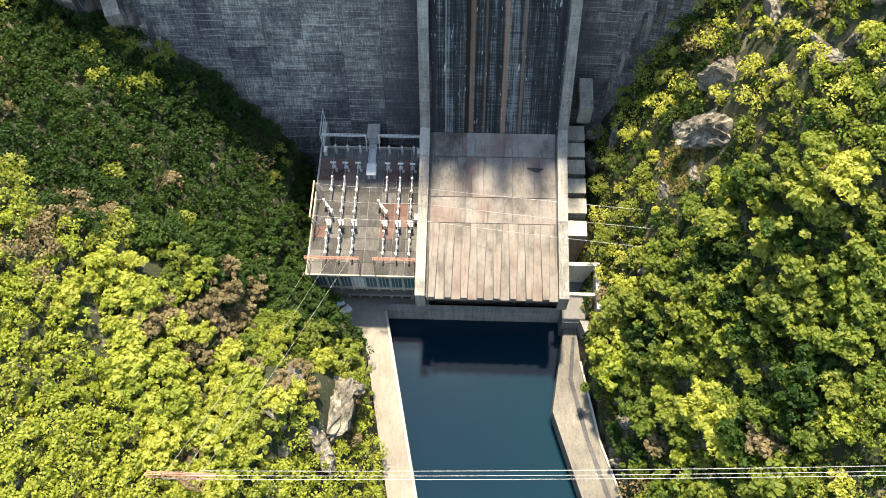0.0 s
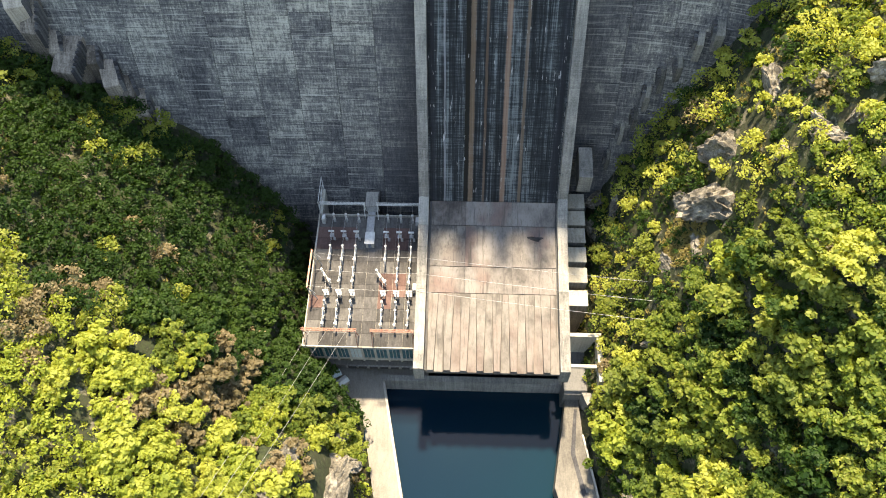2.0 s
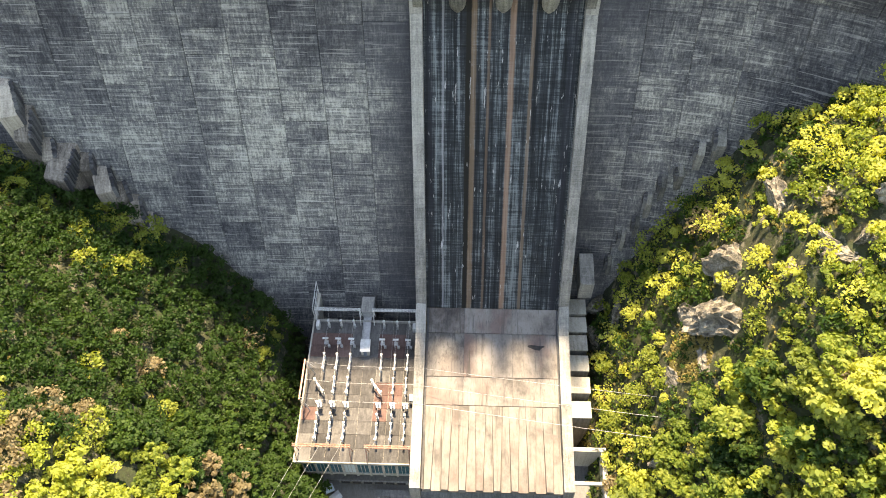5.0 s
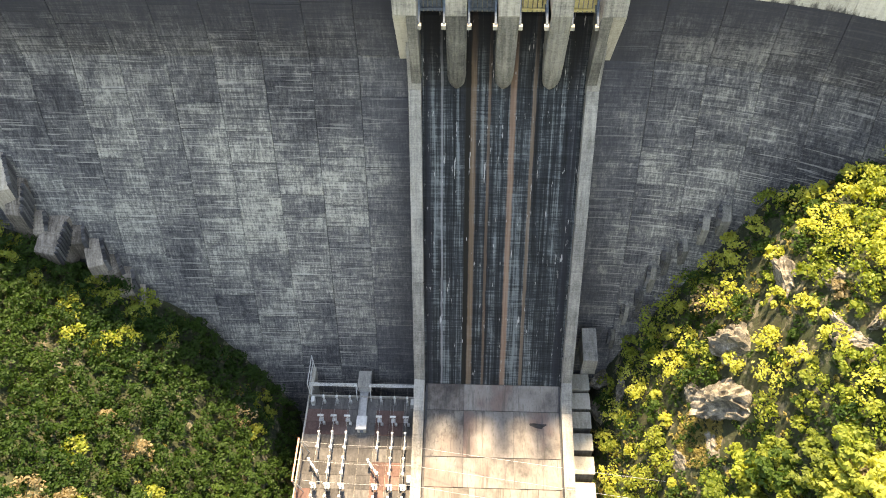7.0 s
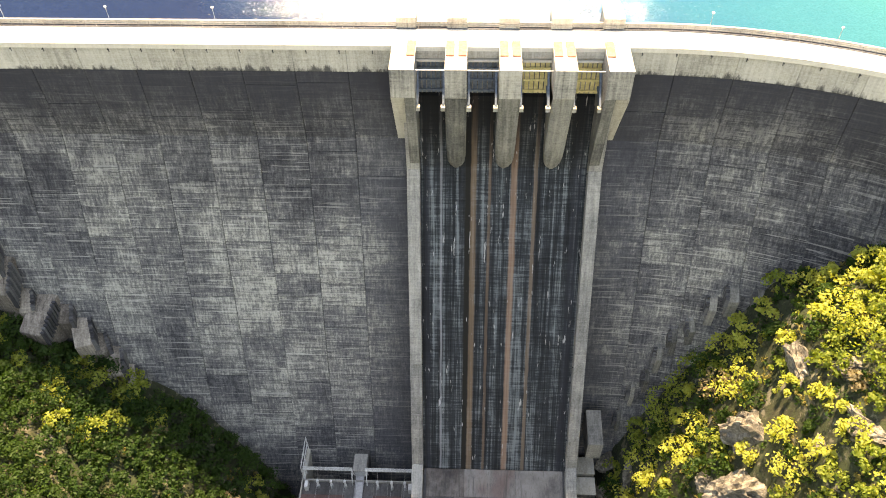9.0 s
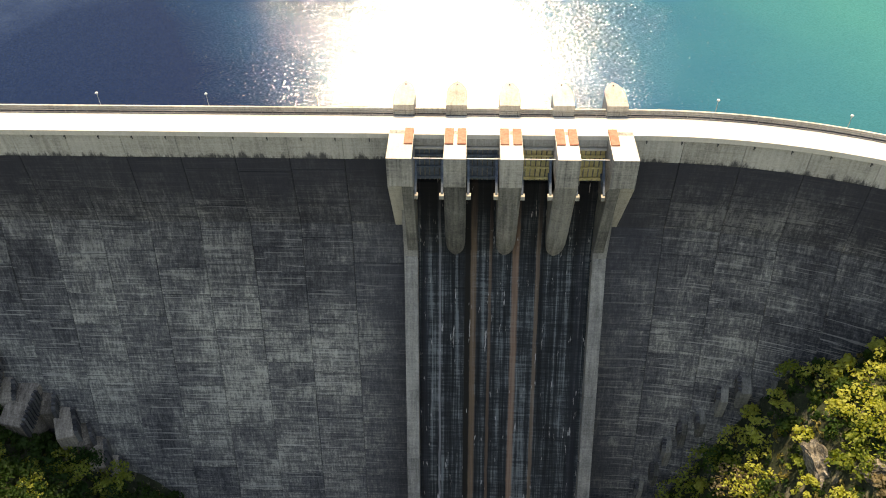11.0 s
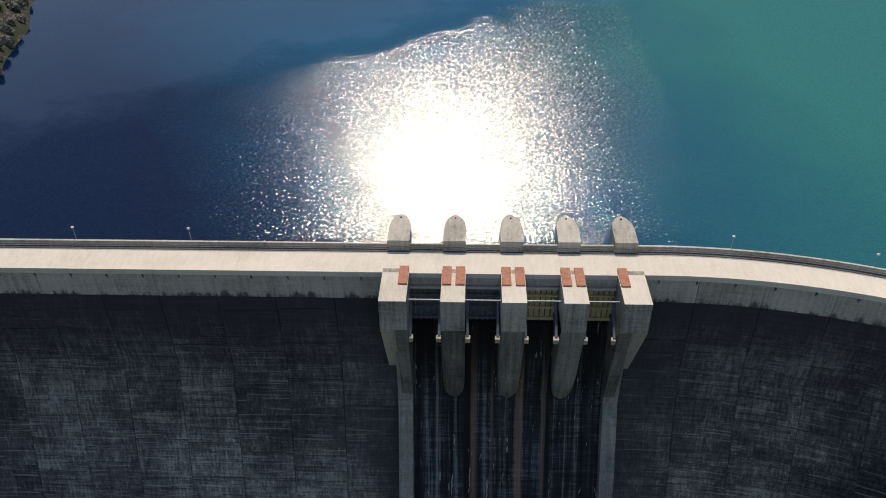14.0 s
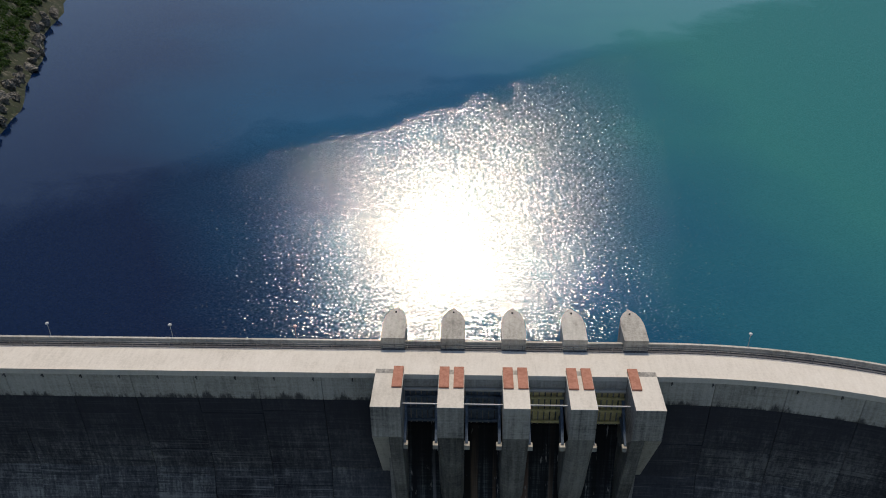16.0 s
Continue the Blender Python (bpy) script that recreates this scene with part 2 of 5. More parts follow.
def leaf_mat(name, stops, glow):
    """Leaves let some of the sun through."""
    k = Mat(name, 0.6)
    r = k.math('ADD', k.math('MULTIPLY', k.info.outputs["Random"], 0.55), k.math('MULTIPLY', k.geo.outputs["Random Per Island"], 0.45))
    c = k.ramp(r, stops)
    patch = k.noise((0.03, 0.03, 0.03), 1.0, 3, 0.6)
    c = k.mix(k.ramp(patch, [(0.42, 0.0), (0.62, 0.5)]), c, k.mix(0.5, c, stops[-1][1]))
    k.colour(c)
    k.b.inputs["Specular IOR Level"].default_value = 0.25
    tr = k.t.nodes.new("ShaderNodeBsdfTranslucent")
    k.link(k.mix(1.0, c, glow, 'MULTIPLY'), tr.inputs[0])
    add = k.t.nodes.new("ShaderNodeMixShader")
    add.inputs[0].default_value = 0.45
    k.link(k.b.outputs[0], add.inputs[1])
    k.link(tr.outputs[0], add.inputs[2])
    k.link(add.outputs[0], k.t.nodes["Material Output"].inputs[0])
    return k.m


M['leaf'] = leaf_mat("oak leaves", [(0.0, (0.025, 0.055, 0.010)), (0.35, (0.095, 0.15, 0.026)), (0.7, (0.2, 0.245, 0.045)), (1.0, (0.31, 0.315, 0.085))], (1.6, 1.6, 0.6))
M['dry'] = leaf_mat("dry seed heads", [(0.0, (0.14, 0.12, 0.06)), (0.5, (0.22, 0.18, 0.10)), (1.0, (0.32, 0.26, 0.16))], (1.2, 1.1, 0.8))
M['grass'] = leaf_mat("dry grass", [(0.0, (0.12, 0.13, 0.03)), (0.5, (0.22, 0.19, 0.06)), (1.0, (0.36, 0.29, 0.13))], (1.2, 1.1, 0.7))


def bark_mat():
    k = Mat("bark", 0.95)
    f = k.noise((6, 6, 1.5), 1.0, 5, 0.7, 9)
    k.colour(k.ramp(f, [(0.35, (0.04, 0.03, 0.022)), (0.65, (0.15, 0.12, 0.09))])).bump(f, 0.8, 0.05)
    return k.m


M['bark'] = bark_mat()


def metal_mat(name, a, b, rough=0.5, metallic=0.0):
    k = Mat(name, rough)
    f = k.noise((1.3, 1.3, 1.3), 1.0, 5, 0.7, 19)
    k.colour(k.ramp(f, [(0.38, a), (0.6, b)])).bump(f, 0.15, 0.02)
    k.b.inputs["Metallic"].default_value = metallic
    return k.m


M['galv'] = metal_mat("galvanised steel", (0.32, 0.325, 0.33), (0.46, 0.465, 0.47), 0.5, 0.3)
M['white'] = metal_mat("white enamel", (0.45, 0.45, 0.44), (0.58, 0.58, 0.57), 0.4)
M['porc'] = metal_mat("glazed porcelain", (0.36, 0.35, 0.33), (0.55, 0.54, 0.52), 0.3)
M['redsteel'] = metal_mat("faded red steel", (0.34, 0.15, 0.1), (0.5, 0.3, 0.23), 0.7)
M['rust'] = metal_mat("rust-red plate", (0.3, 0.11, 0.065), (0.42, 0.18, 0.115), 0.75)
M['bluegate'] = metal_mat("blue-grey gate steel", (0.07, 0.1, 0.14), (0.15, 0.19, 0.24), 0.55)
M['ochregate'] = metal_mat("ochre gate steel", (0.6, 0.49, 0.22), (0.78, 0.66, 0.34), 0.65)
M['cable'] = metal_mat("bright cable", (0.3, 0.3, 0.3), (0.48, 0.48, 0.48), 0.45, 0.3)
M['teal'] = metal_mat("teal glazing", (0.03, 0.09, 0.11), (0.06, 0.16, 0.19), 0.2)
M['black'] = metal_mat("black for shaded openings", (0.012, 0.012, 0.014), (0.025, 0.025, 0.028), 0.9)
M['redpaint'] = concrete("faded red paint on concrete", (0.05, 0.03, 0.027), (0.1, 0.056, 0.049), (0.155, 0.1, 0.088), 0.45, 0.2).m
M['deck'] = concrete("stained deck concrete", (0.026, 0.025, 0.025), (0.064, 0.061, 0.06), (0.13, 0.125, 0.12), 0.5, 0.22).m
M['terrace'] = concrete("terrace concrete", (0.08, 0.075, 0.068), (0.16, 0.148, 0.13), (0.25, 0.232, 0.205), 0.35, 0.15).m
M['bluebox'] = metal_mat("pale blue sheet", (0.4, 0.5, 0.52), (0.55, 0.63, 0.64), 0.5)


def water_mat(name, west, mid, east, wave, glint_tilt, rough):
    k = Mat(name, rough)
    x = k.t.nodes.new("ShaderNodeSeparateXYZ")
    k.link(k.geo.outputs["Position"], x.inputs[0])
    big = k.noise((0.006, 0.006, 0.01), 1.0, 4, 0.6)
    f = k.math('ADD', k.math('ADD', k.math('MULTIPLY', x.outputs[0], 0.0042), k.math('MULTIPLY', k.math('SUBTRACT', x.outputs[1], 230.0), 0.0011)), k.math('ADD', k.math('MULTIPLY', k.math('SUBTRACT', big, 0.5), 0.7), 0.42))
    # Ramp of water tone, with sky and hill reflections painted in.
    k.colour(k.ramp(f, [(0.12, west), (0.5, mid), (0.88, east)]))
    k.b.inputs["IOR"].default_value = 1.33
    # Stronger reflection on the lake brightens its aimed sun glint.
    k.b.inputs["Specular IOR Level"].default_value = 0.9 if glint_tilt else 0.5
    # wind ripples: slopes scatter about normals tilted to hold the sun glint in view; the gust ends along a ragged line
    n = k.t.nodes.new("ShaderNodeTexNoise")
    n.inputs["Scale"].default_value, n.inputs["Detail"].default_value = 1.0, 2.5
    k.link(k.pos((2.2, 3.0, 1.0)), n.inputs["Vector"])
    c = k.t.nodes.new("ShaderNodeSeparateXYZ")
    k.link(n.outputs["Color"], c.inputs[0])
    if glint_tilt:
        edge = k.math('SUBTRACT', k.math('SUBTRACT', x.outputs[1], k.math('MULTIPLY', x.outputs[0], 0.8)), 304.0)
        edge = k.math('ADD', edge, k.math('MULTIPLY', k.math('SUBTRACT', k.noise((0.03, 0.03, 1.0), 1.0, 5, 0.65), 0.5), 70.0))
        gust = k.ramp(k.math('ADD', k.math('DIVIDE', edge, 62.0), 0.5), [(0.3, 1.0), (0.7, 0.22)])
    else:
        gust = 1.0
    patch = k.math('MULTIPLY', gust, wave) if glint_tilt else wave
    lean = k.math('MULTIPLY', gust, glint_tilt) if glint_tilt else 0.0
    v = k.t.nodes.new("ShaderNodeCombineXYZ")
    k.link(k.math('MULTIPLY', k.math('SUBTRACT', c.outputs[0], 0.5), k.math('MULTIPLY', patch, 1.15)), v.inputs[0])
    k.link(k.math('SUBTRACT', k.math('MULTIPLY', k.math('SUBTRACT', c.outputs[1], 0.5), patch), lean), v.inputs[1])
    v.inputs[2].default_value = 1.0
    u = k.t.nodes.new("ShaderNodeVectorMath")
    u.operation = 'NORMALIZE'
    k.link(v.outputs[0], u.inputs[0])
    k.link(u.outputs[0], k.b.inputs["Normal"])
    return k.m


# The lake's 0.3 tilts its shading normals so the sun glint meets the camera.
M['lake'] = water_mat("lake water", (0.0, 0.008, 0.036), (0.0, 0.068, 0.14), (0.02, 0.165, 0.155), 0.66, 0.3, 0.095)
M['pool'] = water_mat("pool water", (0.001, 0.012, 0.024), (0.002, 0.022, 0.03), (0.004, 0.036, 0.036), 0.05, 0.0, 0.05)


# ---- mesh helpers ----
def mesh_object(name, verts, faces, mat, parent=None, label="", smooth=False):
    me = bpy.data.meshes.new(name)
    me.from_pydata([tuple(v) for v in verts], [], [tuple(f) for f in faces])
    me.materials.append(mat)
    if smooth:
        me.polygons.foreach_set("use_smooth", [True] * len(me.polygons))
    me.update()
    ob = new(name, me)
    ob.parent = parent
    if label:
        ob["label"] = label
    return ob


def part(name, bm, material, parent=None, label="", smooth=False):
    bmesh.ops.recalc_face_normals(bm, faces=bm.faces[:])
    me = bpy.data.meshes.new(name)
    bm.to_mesh(me)
    bm.free()
    me.materials.append(material)
    if smooth:
        me.polygons.foreach_set("use_smooth", [True] * len(me.polygons))
    ob = new(name, me)
    ob.parent = parent
    if label:
        ob["label"] = label
    return ob


def empty(name, at=(0, 0, 0)):
    ob = new(name)
    ob.location = at
    ob.empty_display_size = 0.5
    return ob


def box(bm, x0, x1, y0, y1, z0, z1, bevel=0.0):
    r = bmesh.ops.create_cube(bm, size=1.0)
    vs = r["verts"]
    for v in vs:
        v.co = Vector((x0 + (v.co.x + .5) * (x1 - x0), y0 + (v.co.y + .5) * (y1 - y0), z0 + (v.co.z + .5) * (z1 - z0)))
    if bevel:
        es = list({e for v in vs for e in v.link_edges})
        bmesh.ops.bevel(bm, geom=es, offset=bevel, segments=1, affect='EDGES')
    return bm


def boxes(*dims, bevel=0.0):
    bm = bmesh.new()
    for d in dims:
        box(bm, *d, bevel=bevel)
    return bm


def rod(bm, a, b, r, sides=6, r2=None):
    a, b = Vector(a), Vector(b)
    d = (b - a)
    q = d.to_track_quat('Z', 'Y').to_matrix().to_4x4()
    bmesh.ops.create_cone(bm, cap_ends=True, segments=sides, radius1=r, radius2=r if r2 is None else r2, depth=d.length,
                          matrix=Matrix.Translation((a + b) / 2) @ q)
    return bm


def rods(r, *pairs, sides=6):
    bm = bmesh.new()
    for a, b in pairs:
        rod(bm, a, b, r, sides)
    return bm


def prism(bm, outline, axis, a, b):
    """Extrude an outline along x ('x', points are (y, z)) or along z ('z', points are (x, y))."""
    put = (lambda p, s: (s, p[0], p[1])) if axis == 'x' else (lambda p, s: (p[0], p[1], s))
    lo = [bm.verts.new(put(p, a)) for p in outline]
    hi = [bm.verts.new(put(p, b)) for p in outline]
    n = len(outline)
    bm.faces.new(lo[::-1])
    bm.faces.new(hi)
    for i in range(n):
        bm.faces.new((lo[i], lo[(i + 1) % n], hi[(i + 1) % n], hi[i]))
    return bm


def interp(v, pts):
    if v <= pts[0][0]:
        return pts[0][1]
    for (a, fa), (b, fb) in zip(pts, pts[1:]):
        if v <= b:
            s = (v - a) / (b - a)
            return fa + (fb - fa) * s
    return pts[-1][1]


# ---- plan ----
CX = 8.85                 # middle of the spillway
CREST, LAKE, DECK, TERR, POOL = 110.0, 105.0, 3.35, -14.0, -19.5


def bend(x):
    """How far the crest curves downstream on the valley's right-hand reach."""
    d = max(0.0, x - 33.0)
    return 120 - math.sqrt(120 * 120 - min(d, 112) ** 2)


def face_y(x, z):
    return (161.4 if z >= 88 else 161.4 - (88 - z) * 0.3) - bend(x)


def chute_y(z):
    return 160.1 + (z - 81.5) * 0.487


def toe_left(y):
    return interp(y, [(-200, 5), (34, -16), (76, -25.5), (87, -38.5), (97, -41), (140, -46), (200, -50)])


def toe_right(y):
    return interp(y, [(-200, 60), (36, 42.5), (50, 38), (71, 34), (84, 33), (110, 33), (170, 32)])


UP_L = [(0, 0), (3, 7.5), (8, 19), (16, 30), (26, 43), (41, 58), (58, 72), (100, 95), (200, 140), (600, 260)]
UP_R = [(0, 0), (3, 10), (9, 22), (14, 34), (21, 47), (28, 60), (35, 75), (45, 85), (60, 93), (100, 105), (220, 150), (600, 260)]


def ground_z(x, y):
    n = noise.fractal(Vector((x * 0.03, y * 0.03, 0.3)), 1.0, 2.0, 4) * 3.0 + noise.noise(Vector((x * 0.15, y * 0.15, 4))) * 0.9
    if y < 172:
        tl, tr = toe_left(y), toe_right(y)
        if x < tl:
            d = tl - x
            g = interp(y, [(40, 0.98), (60, 1.0), (95, 1.0), (115, 0.87), (140, 0.785)])
            knoll = 12.0 * math.exp(-((x + 34.0) / 8.5) ** 4 - ((y - 50.0) / 10.0) ** 4)
            return TERR - 0.4 + interp(d, UP_L) * g + knoll * min(1, d / 6) + n * min(1, d / 8)
        if x > tr:
            d = x - tr
            g = interp(y, [(30, 0.74), (62, 0.82), (78, 0.96), (115, 1.12), (135, 1.06), (148, 0.98)])
            return TERR - 0.4 + interp(d, UP_R) * g + n * min(1, d / 8)
        return -26.0
    # reservoir shores
    left = -124 - max(0, y - 245) * 0.33 + 9 * noise.noise(Vector((y * 0.02, 1.0, 0)))
    right = 320 + 30 * noise.noise(Vector((y * 0.01, 2.0, 0)))
    d = max(left - x, x - right, y - 900)
    return LAKE + 1 + d * (0.75 if d > 0 else 0.9) * (1 if d < 60 else (60 + (d - 60) * 0.4) / d) + n * 0.5 if d > -40 else LAKE - 35


# ---- ground, water ----
def build_ground():
    xs = list(np.arange(-150, 130.1, 2.0))
    xs = [-2500, -1500, -800, -500, -350, -260, -200, -175] + xs + [150, 180, 230, 300, 380, 500, 800, 1500, 2500]
    ys = [-2500, -1500, -800, -400, -200, -100, -50, -20] + list(np.arange(0, 170.1, 2.0)) + [172.5] + list(np.arange(180, 440, 8.0)) + [480, 560, 700, 900, 1000, 1300, 2500]
    verts = [(x, y, ground_z(x, y)) for y in ys for x in xs]
    w = len(xs)
    faces = [(j * w + i, j * w + i + 1, (j + 1) * w + i + 1, (j + 1) * w + i) for j in range(len(ys) - 1) for i in range(w - 1)]
    ob = mesh_object("ground", verts, faces, M['ground'], smooth=True)
    tagged(ob, "steep stony valley slopes with dry grass and soil", "ground", kind="structure")


build_ground()
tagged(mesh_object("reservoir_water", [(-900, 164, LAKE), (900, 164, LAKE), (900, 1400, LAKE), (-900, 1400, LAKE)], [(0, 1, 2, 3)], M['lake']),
       "blue-green reservoir water with wind ripples and an aimed sun glint", "lake", kind="structure")
tagged(mesh_object("tailwater", [(-45, -400, POOL), (75, -400, POOL), (75, 95, POOL), (-45, 95, POOL)], [(0, 1, 2, 3)], M['pool']),
       "dark still tailwater below the spillway lip", "water", kind="structure")


# ---- dam ----
def dam_half(name, x0, x1, cols, label):
    """One half of the dam: a body, and the poured lifts of its downstream face as pieces."""
    root = tagged(empty(name, (0, 0, 0)), label, "dam wall", kind="structure")
    n = max(2, int(abs(x1 - x0) / 3))
    zs = [-26, 0, 30, 60, 88, CREST - 0.5]
    verts, faces = [], []
    for i in range(n + 1):
        x = x0 + (x1 - x0) * i / n
        ring = [(x, face_y(x, z) + 0.45, z) for z in zs]
        back = 168.6 - bend(x)
        ring += [(x, back, CREST - 0.5), (x, back + 3, -26)]
        verts += ring
    m = len(zs) + 2
    for i in range(n):
        for j in range(m):
            a, b = i * m + j, i * m + (j + 1) % m
            faces.append((a, b, b + m, a + m))
    faces += [tuple(range(m)), tuple(range(n * m, n * m + m))]
    mesh_object("body", verts, faces, M['joint'], root)
    rnd = random.Random(name)
    w = (x1 - x0) / cols
    for c in range(cols):
        a, b = x0 + w * c, x0 + w * (c + 1)
        z = -20.0 + rnd.uniform(-3, 3)
        while z < 103.9:
            h = min(rnd.choice((6.0, 7.5, 9.0)), 104.0 - z)
            if 104.0 - (z + h) < 2:
                h = 104.0 - z
            if z + h > ground_z((a + b) / 2, face_y((a + b) / 2, z + h) - 1) - 10:
                lift_piece("concrete_lift", a + 0.05, b - 0.05, z + 0.035, z + h - 0.035, rnd.uniform(-0.06, 0.06), M['dam'], root)
            z += h
        lift_piece("parapet_panel", a + 0.04, b - 0.04, 104.04, CREST - 0.9, 0.06, M['cornice'], root)
    return root


def lift_piece(name, a, b, z0, z1, proud, mat, root):
    xs = [a + (b - a) * i / 3 for i in range(4)]
    zz = [z0, z1] if not (z0 < 88 < z1) else [z0, 88, z1]
    verts, faces = [], []
    for z in zz:
        verts += [(x, face_y(x, z) - proud, z) for x in xs]
    nz = len(zz)
    for j in range(nz - 1):
        for i in range(3):
            faces.append((j * 4 + i, j * 4 + i + 1, j * 4 + i + 5, j * 4 + i + 4))
    k = len(verts)
    loop = [i for i in range(4)] + [j * 4 + 3 for j in range(1, nz)] + [(nz - 1) * 4 + i for i in (2, 1, 0)] + [j * 4 for j in range(nz - 2, 0, -1)]
    verts += [(verts[i][0], verts[i][1] + 0.6 + proud, verts[i][2]) for i in loop]
    for t in range(len(loop)):
        u = (t + 1) % len(loop)
        faces.append((loop[u], loop[t], k + t, k + u))
    return mesh_object(name, verts, faces, mat, root)


XL, XR = CX - 21.9, CX + 21.9        # outer sides of the end piers
dam_half("dam_wall_left", -176.0, XL + 1.5, 16, "weathered grey concrete dam face with dark streaks and lift lines")
dam_half("dam_wall_right", XR - 1.5, 137.0, 10, "curved weathered grey concrete dam face with lift lines")


def crest_road():
    root = tagged(empty("crest_road", (0, 164, CREST)), "pale concrete road along the dam crest", "road", kind="structure")
    xs = list(np.arange(-176, 137.1, 3.13))

    def ribbon(name, y0, y1, z0, z1, mat, label="", lo=-1e9, hi=1e9):
        verts, faces = [], []
        use = [x for x in xs if lo <= x <= hi]
        if lo > -1e8:
            use = [lo] + use
        if hi < 1e8:
            use = use + [hi]
        for x in use:
            b = bend(x)
            verts += [(x, y0 - b, z0), (x, y1 - b, z0), (x, y1 - b, z1), (x, y0 - b, z1)]
        for i in range(len(use) - 1):
            for j in range(4):
                a, b2 = i * 4 + j, i * 4 + (j + 1) % 4
                faces.append((a, b2, b2 + 4, a + 4))
        faces += [(0, 1, 2, 3), tuple(len(verts) - 4 + i for i in range(4))]
        ob = mesh_object(name, verts, faces, mat, root, label)
        ob.location = (0, -164, -CREST)
        return ob
    ribbon("carriageway", 160.9, 166.9, CREST - 0.9, CREST, M['road'])
    ribbon("kerb", 160.85, 161.25, CREST + 0.003, CREST + 0.16, M['road'], hi=XL - 0.01)
    ribbon("kerb", 160.85, 161.25, CREST + 0.003, CREST + 0.16, M['road'], lo=XR + 0.01)
    # Dark material paints in the shadow the parapet throws on the walkway.
    ribbon("walkway", 166.9, 168.6, CREST - 0.9, CREST - 0.25, M['joint'], "walkway strip behind the road, coloured dark for the parapet's shadow")
    ribbon("parapet_wall", 168.2, 168.62, CREST - 0.2, CREST + 0.75, M['clean'])
    # The kerb carries the same painted shadow.
    ribbon("walkway_kerb", 166.85, 167.1, CREST - 0.24, CREST + 0.12, M['joint'])
    for r, z in ((0.035, 1.0), (0.03, 0.6)):
        ribbon("rail", 167.0 - r, 167.0 + r, CREST + z - r, CREST + z + r, M['guide'], "grey steel handrail")
    me = None
    for i in range(150):
        x = -174 + i * 2.07
        if me is None:
            ob = part("rail_post", boxes((-0.04, 0.04, -0.04, 0.04, 0.0, 1.0)), M['guide'], root)
            me = ob.data
        else:
            ob = new("rail_post", me)
            ob.parent = root
        ob.location = (x, 167.0 - bend(x) - 164, 0.1)
    me = None
    for i in range(50):
        x = -173 + i * 6.25
        if XL - 1 < x < XR + 1:
            continue
        if me is None:
            ob = part("drain_spout", boxes((-0.06, 0.06, -0.2, 0.3, -0.7, -0.55), (-0.08, 0.08, 0.2, 0.3, -1.3, -0.5)), M['joint'], root, "dark drain spout below the road edge")
            me = ob.data
        else:
            ob = new("drain_spout", me)
            ob.parent = root
        ob.location = (x, 161.0 - bend(x) - 164 - 0.16, -0.5)


crest_road()


